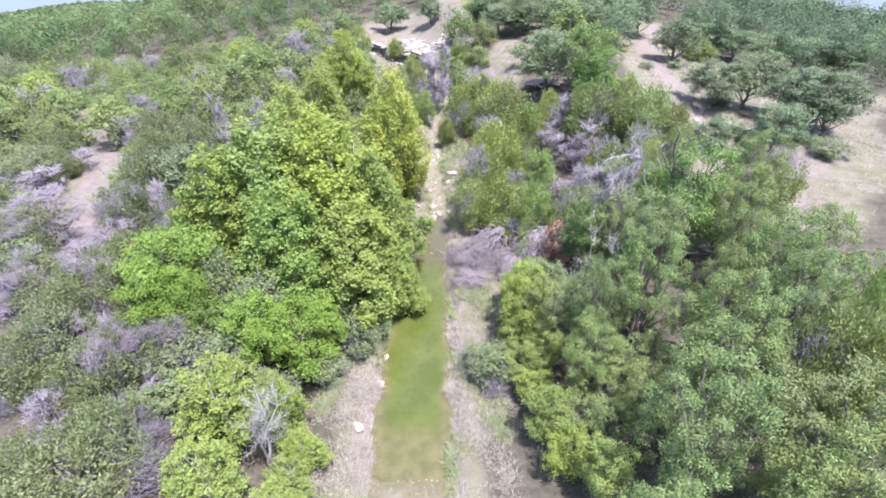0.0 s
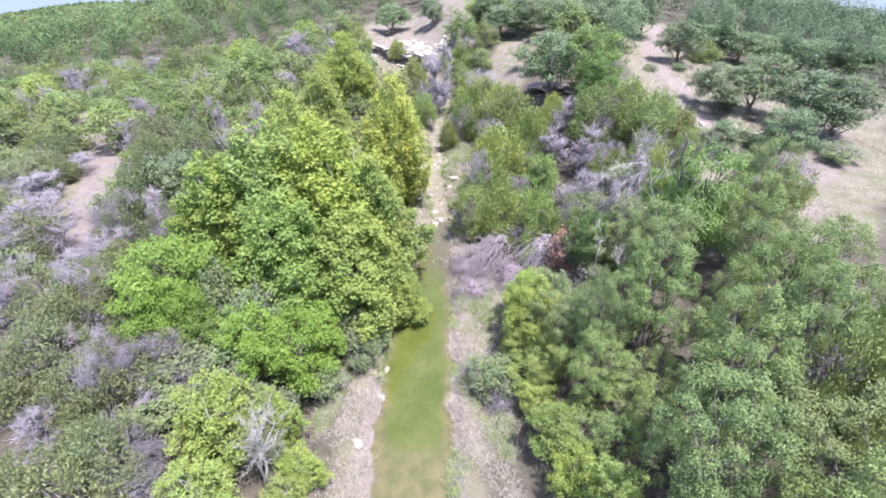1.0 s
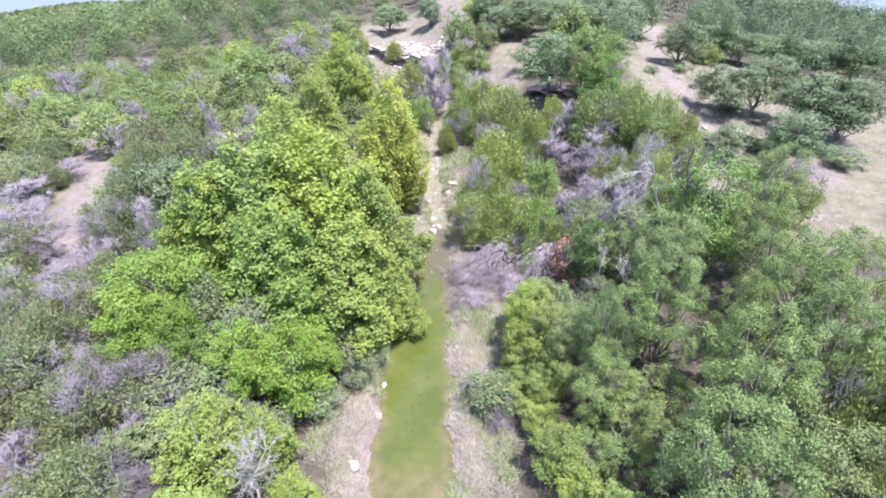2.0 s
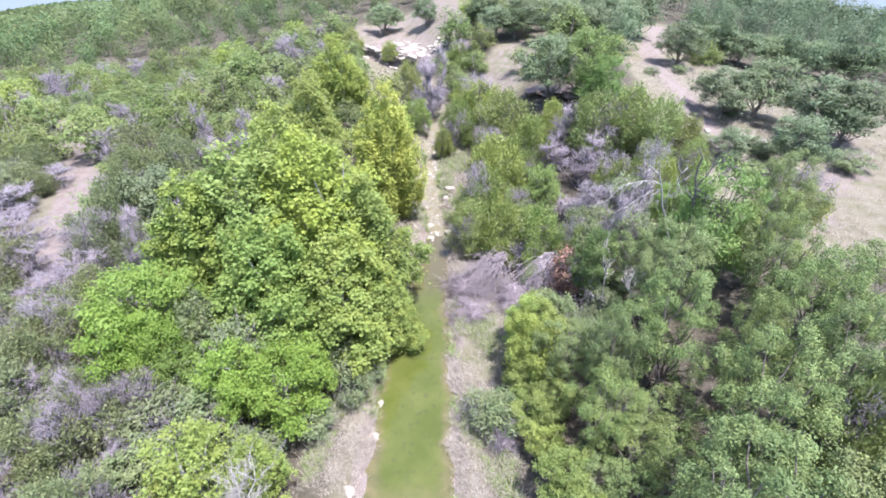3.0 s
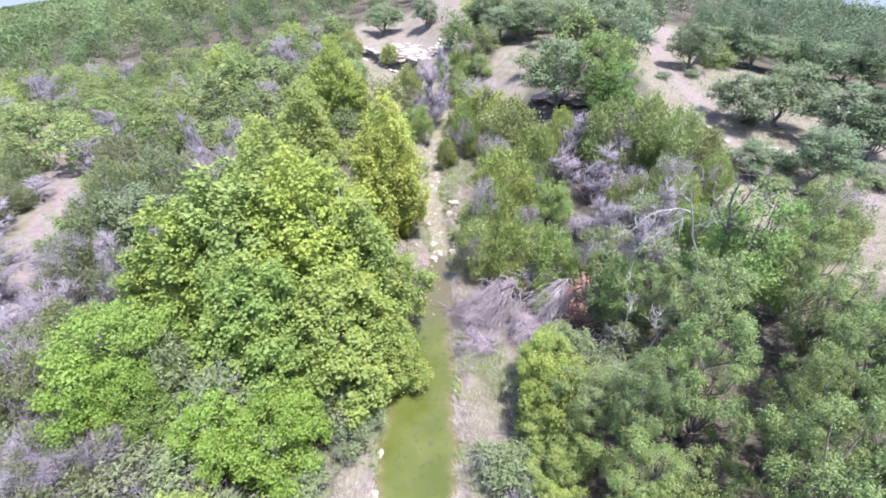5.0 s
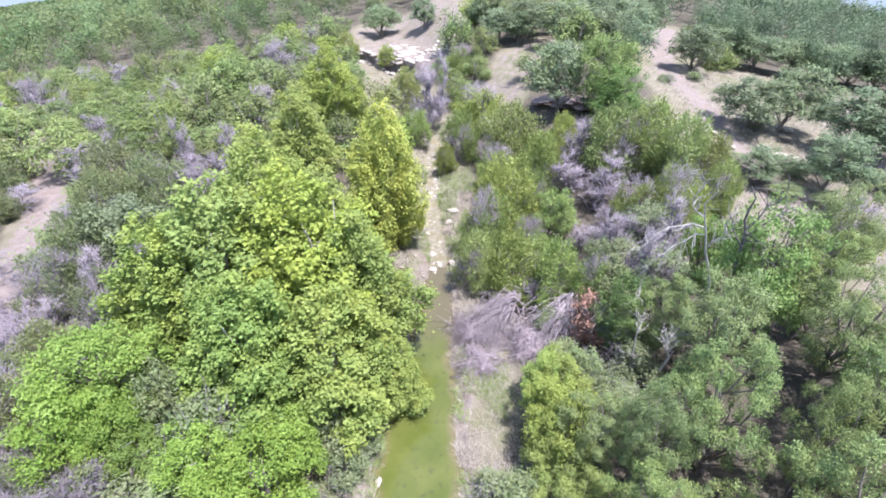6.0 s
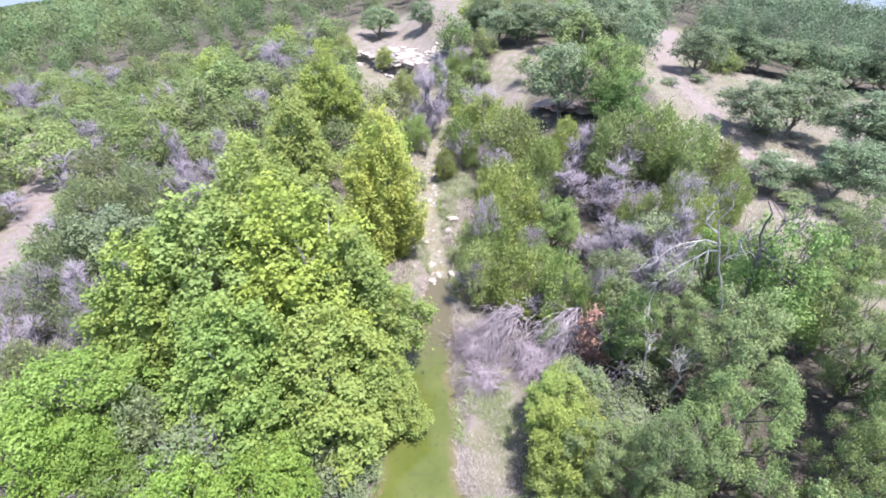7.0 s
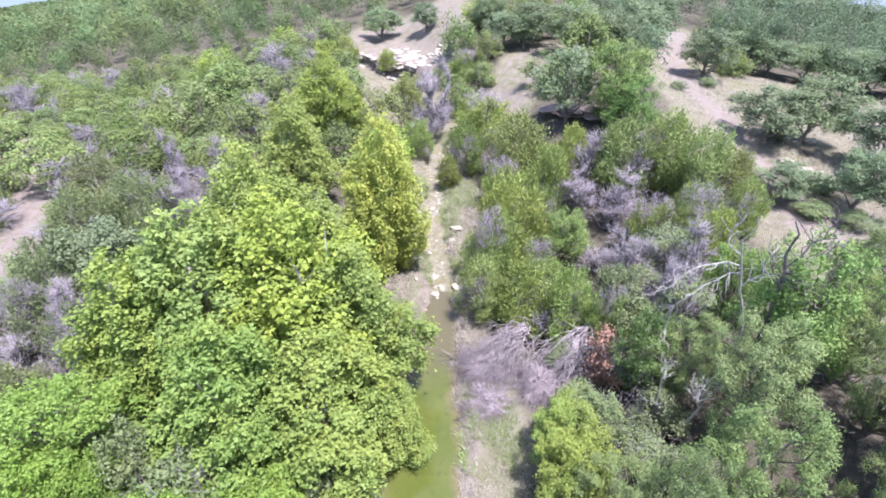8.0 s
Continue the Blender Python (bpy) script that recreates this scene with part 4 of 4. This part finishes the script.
def stones():
    rng = np.random.RandomState(121)
    kinds = [rock_mesh("creek_stone", s, LIMESTONE) for s in (1, 2, 3, 4)]
    made = 0
    while made < 90:
        y = 34.5 + 30 * rng.uniform() ** 1.5
        x = creek_x(y) + rng.normal() * 1.0
        s = rng.uniform(0.16, 0.42) * (1.5 if rng.uniform() < 0.12 else 1)
        ob = new("creek_stone", kinds[made % 4])
        ob.matrix_world = Matrix.LocRotScale((x, y, on_ground(x, y) + s * 0.08), Euler((rng.normal() * 0.15, rng.normal() * 0.15, rng.uniform(0, 6.28))), (s, s * rng.uniform(0.6, 1.0), s * rng.uniform(0.4, 0.7)))
        tagged(ob, "pale limestone cobble in the dry creek bed", "stone", "creek stones")
        made += 1
    for x, y, s in ((0.75, 37.4, 1.0), (0.6, 36.2, 0.7), (-0.9, 36.9, 0.7), (0.9, 44.5, 1.0), (-2.9, 46.0, 0.7), (-2.5, 40.5, 0.6), (0.5, 43.2, 0.8), (-3.5, 20.4, 0.5), (-3.6, 18.3, 0.6), (-4.4, 15.2, 0.6), (-3.9, 22.6, 0.5), (0.9, 38.3, 0.6)):
        ob = new("creek_boulder", kinds[made % 4])
        ob.matrix_world = Matrix.LocRotScale((x, y, on_ground(x, y) + s * 0.1), Euler((0, 0, s * 9)), (s, s * 0.8, s * 0.5))
        tagged(ob, "whitish limestone boulder at the edge of the water", "boulder", "creek boulders")
        made += 1
    for x, y, s in ((24.6, 48.6, 0.9), (26.0, 48.0, 0.7), (28.6, 47.4, 1.6), (29.4, 46.6, 1.3), (30.6, 46.0, 1.0), (33.5, 52.0, 0.9), (25.2, 50.2, 0.8)):
        ob = new("hill_boulder", kinds[made % 4])
        ob.matrix_world = Matrix.LocRotScale((x, y, on_ground(x, y) + s * 0.12), Euler((0, 0, s * 7)), (s, s * 0.8, s * 0.55))
        tagged(ob, "pale boulder on dry grass under the oaks", "boulder", "hill boulders")
        made += 1


def pebbles():
    """Loose gravel of the creek bed, too small to pick apart."""
    rng = np.random.RandomState(131)
    n = 2600
    y = np.concatenate((rng.uniform(36.5, 66, n), rng.uniform(8.5, 15.0, n // 8)))
    x = creek_x(y) + rng.normal(size=len(y)) * 1.15
    s = rng.uniform(0.03, 0.10, len(y))[:, None]
    base = np.array(((1, 0, 0), (-0.5, 0.86, 0), (-0.5, -0.86, 0), (0, 0, 0.8)))
    turn = rng.uniform(0, 6.28, len(y))
    ca, sa = np.cos(turn)[:, None], np.sin(turn)[:, None]
    px = (base[None, :, 0] * ca - base[None, :, 1] * sa) * s + x[:, None]
    py = (base[None, :, 0] * sa + base[None, :, 1] * ca) * s + y[:, None]
    pz = base[None, :, 2] * s + ground(x, y)[:, None]
    q = (np.arange(len(y)) * 4)[:, None, None] + np.array(((0, 1, 3), (1, 2, 3), (2, 0, 3)))[None]
    tagged(new("creek_gravel", raw_mesh("creek_gravel", np.stack((px, py, pz), -1).reshape(-1, 3), q, 3, PEBBLE)), "loose pale gravel in the dry creek bed", "gravel", kind="stuff")


def ledge(name, seed, places, material, label):
    """A bank of broken bedded slabs; every slab a part."""
    rng = np.random.RandomState(seed)
    kinds = [rock_mesh("slab", seed + s, material, 1.0, 3) for s in range(4)]
    x0, y0, _, _, _ = places[0]
    top = new(name)
    top.location = (x0, y0, on_ground(x0, y0))
    for i, (x, y, z, wide, thick) in enumerate(places):
        ob = new("slab", kinds[i % 4])
        ob.parent = top
        ob.matrix_local = Matrix.LocRotScale((x - x0, y - y0, z - top.location.z), Euler((rng.normal() * 0.06, rng.normal() * 0.06, rng.uniform(-0.5, 0.5))), (wide, wide * rng.uniform(0.6, 0.9), thick))
    tagged(top, label, "rock ledge")


def ledge_rows(seed, xs, rise):
    rng = np.random.RandomState(seed)
    rows = []
    for x in xs:
        y = float(ledge_y(np.float64(x)))
        back = on_ground(x, y + 2.2)
        for k in range(2):
            rows.append((x + rng.normal() * 0.2, y + 0.55 + rng.normal() * 0.15 - 0.25 * k, back - 0.10 - 0.42 * (1 - k), rng.uniform(0.8, 1.6), rng.uniform(0.45, 0.7)))
        rows.append((x + rng.normal() * 0.4, y - 0.7 + rng.normal() * 0.3, on_ground(x, y - 0.8) + 0.1, rng.uniform(0.5, 1.2), rng.uniform(0.4, 0.7)))
    return rows


stones()
pebbles()
ledge("rock_ledge", 141, ledge_rows(5, np.arange(-17.5, -4.0, 0.95), 1.7), LIMESTONE, "broken white limestone ledge across the valley head")
ledge("rock_outcrop", 151, [(10.8 + 0.42 * i + 0.3 * math.sin(i * 5), 60.4 - 0.40 * i + 0.5 * math.sin(i * 3), on_ground(10.8 + 0.42 * i, 60.4 - 0.40 * i) + 0.12 + 0.22 * (i % 3), 1.2 + 0.5 * (i % 4), 0.34) for i in range(16)], RED_ROCK, "reddish bedded rock outcrop in deep shade below oaks")


def scree():
    rng = np.random.RandomState(161)
    kinds = [rock_mesh("flat_rock", 60 + s, WHITE_ROCK, 1.0) for s in range(3)]
    for i in range(130):
        x = rng.uniform(-9.5, 2.5)
        y = float(ledge_y(np.float64(x))) + rng.uniform(1.6, 9.0)
        s = rng.uniform(0.4, 1.5)
        ob = new("flat_rock", kinds[i % 3])
        ob.matrix_world = Matrix.LocRotScale((x, y, on_ground(x, y) + 0.03), Euler((0, 0, rng.uniform(0, 6.28))), (s, s * 0.75, 0.16))
        tagged(ob, "flat white limestone slab bare of soil", "rock", "flat rocks")


scree()


# ---- grass and weeds ----
def tufts(name, seed, n, where, height, material, label, blades=7, wide=0.032):
    rng = np.random.RandomState(seed)
    x, y = where(rng, n)
    z = ground(x, y)
    a = rng.uniform(0, 6.283, (len(x), blades))
    lean = rng.uniform(0.3, 1.7, (len(x), blades))
    hgt = height * rng.uniform(0.4, 1.2, (len(x), 1)) * rng.uniform(0.6, 1.1, (len(x), blades))
    base = np.stack((x, y, z - 0.02), -1)[:, None, :] + np.stack((np.cos(a), np.sin(a), 0 * a), -1) * 0.08
    tip = base + np.stack((np.cos(a) * lean * hgt, np.sin(a) * lean * hgt, hgt), -1)
    side = np.stack((-np.sin(a), np.cos(a), 0 * a), -1) * height * wide
    v = np.stack((base - side, base + side, tip), 2).reshape(-1, 3)
    tagged(new(name, raw_mesh(name, v, np.arange(len(v)), 3, material)), label, "grass", kind="stuff")


def bank(rng, n, lo=8.0, hi=60.0, inner=0.45, outer=3.6):
    y = rng.uniform(lo, hi, n)
    side = rng.choice((-1, 1), n)
    x = creek_x(y) + side * (pool_half(y) + inner + (outer - inner) * rng.uniform(0, 1, n) ** 1.2)
    keep = ripple(x, y, 1.3, 21) + rng.normal(size=n) * 0.25 > -0.15
    return x[keep], y[keep]


def weeds(rng, n):
    x, y = bank(rng, n, 10, 60, 0.3, 3.4)
    keep = ripple(x, y, 0.9, 25) > -0.02
    return x[keep], y[keep]


def hill_grass(rng, n):
    x, y = rng.uniform(16, 56, n), rng.uniform(26, 76, n)
    keep = (clearing(x, y) > 0.4) & (near_line(x, y, HILL_TRACK) > 1.0) & (ripple(x, y, 0.7, 31) + rng.normal(size=n) * 0.3 > 0)
    return x[keep], y[keep]


tufts("dry_grass", 101, 26000, bank, 0.38, STRAW, "dry straw-coloured grass along the creek banks", 6, 0.024)
tufts("green_weeds", 102, 26000, weeds, 0.32, WEED, "low green weeds on the creek banks", 6, 0.06)
tufts("hill_grass", 103, 24000, hill_grass, 0.4, STRAW, "sun-bleached grass on the open hill", 5)
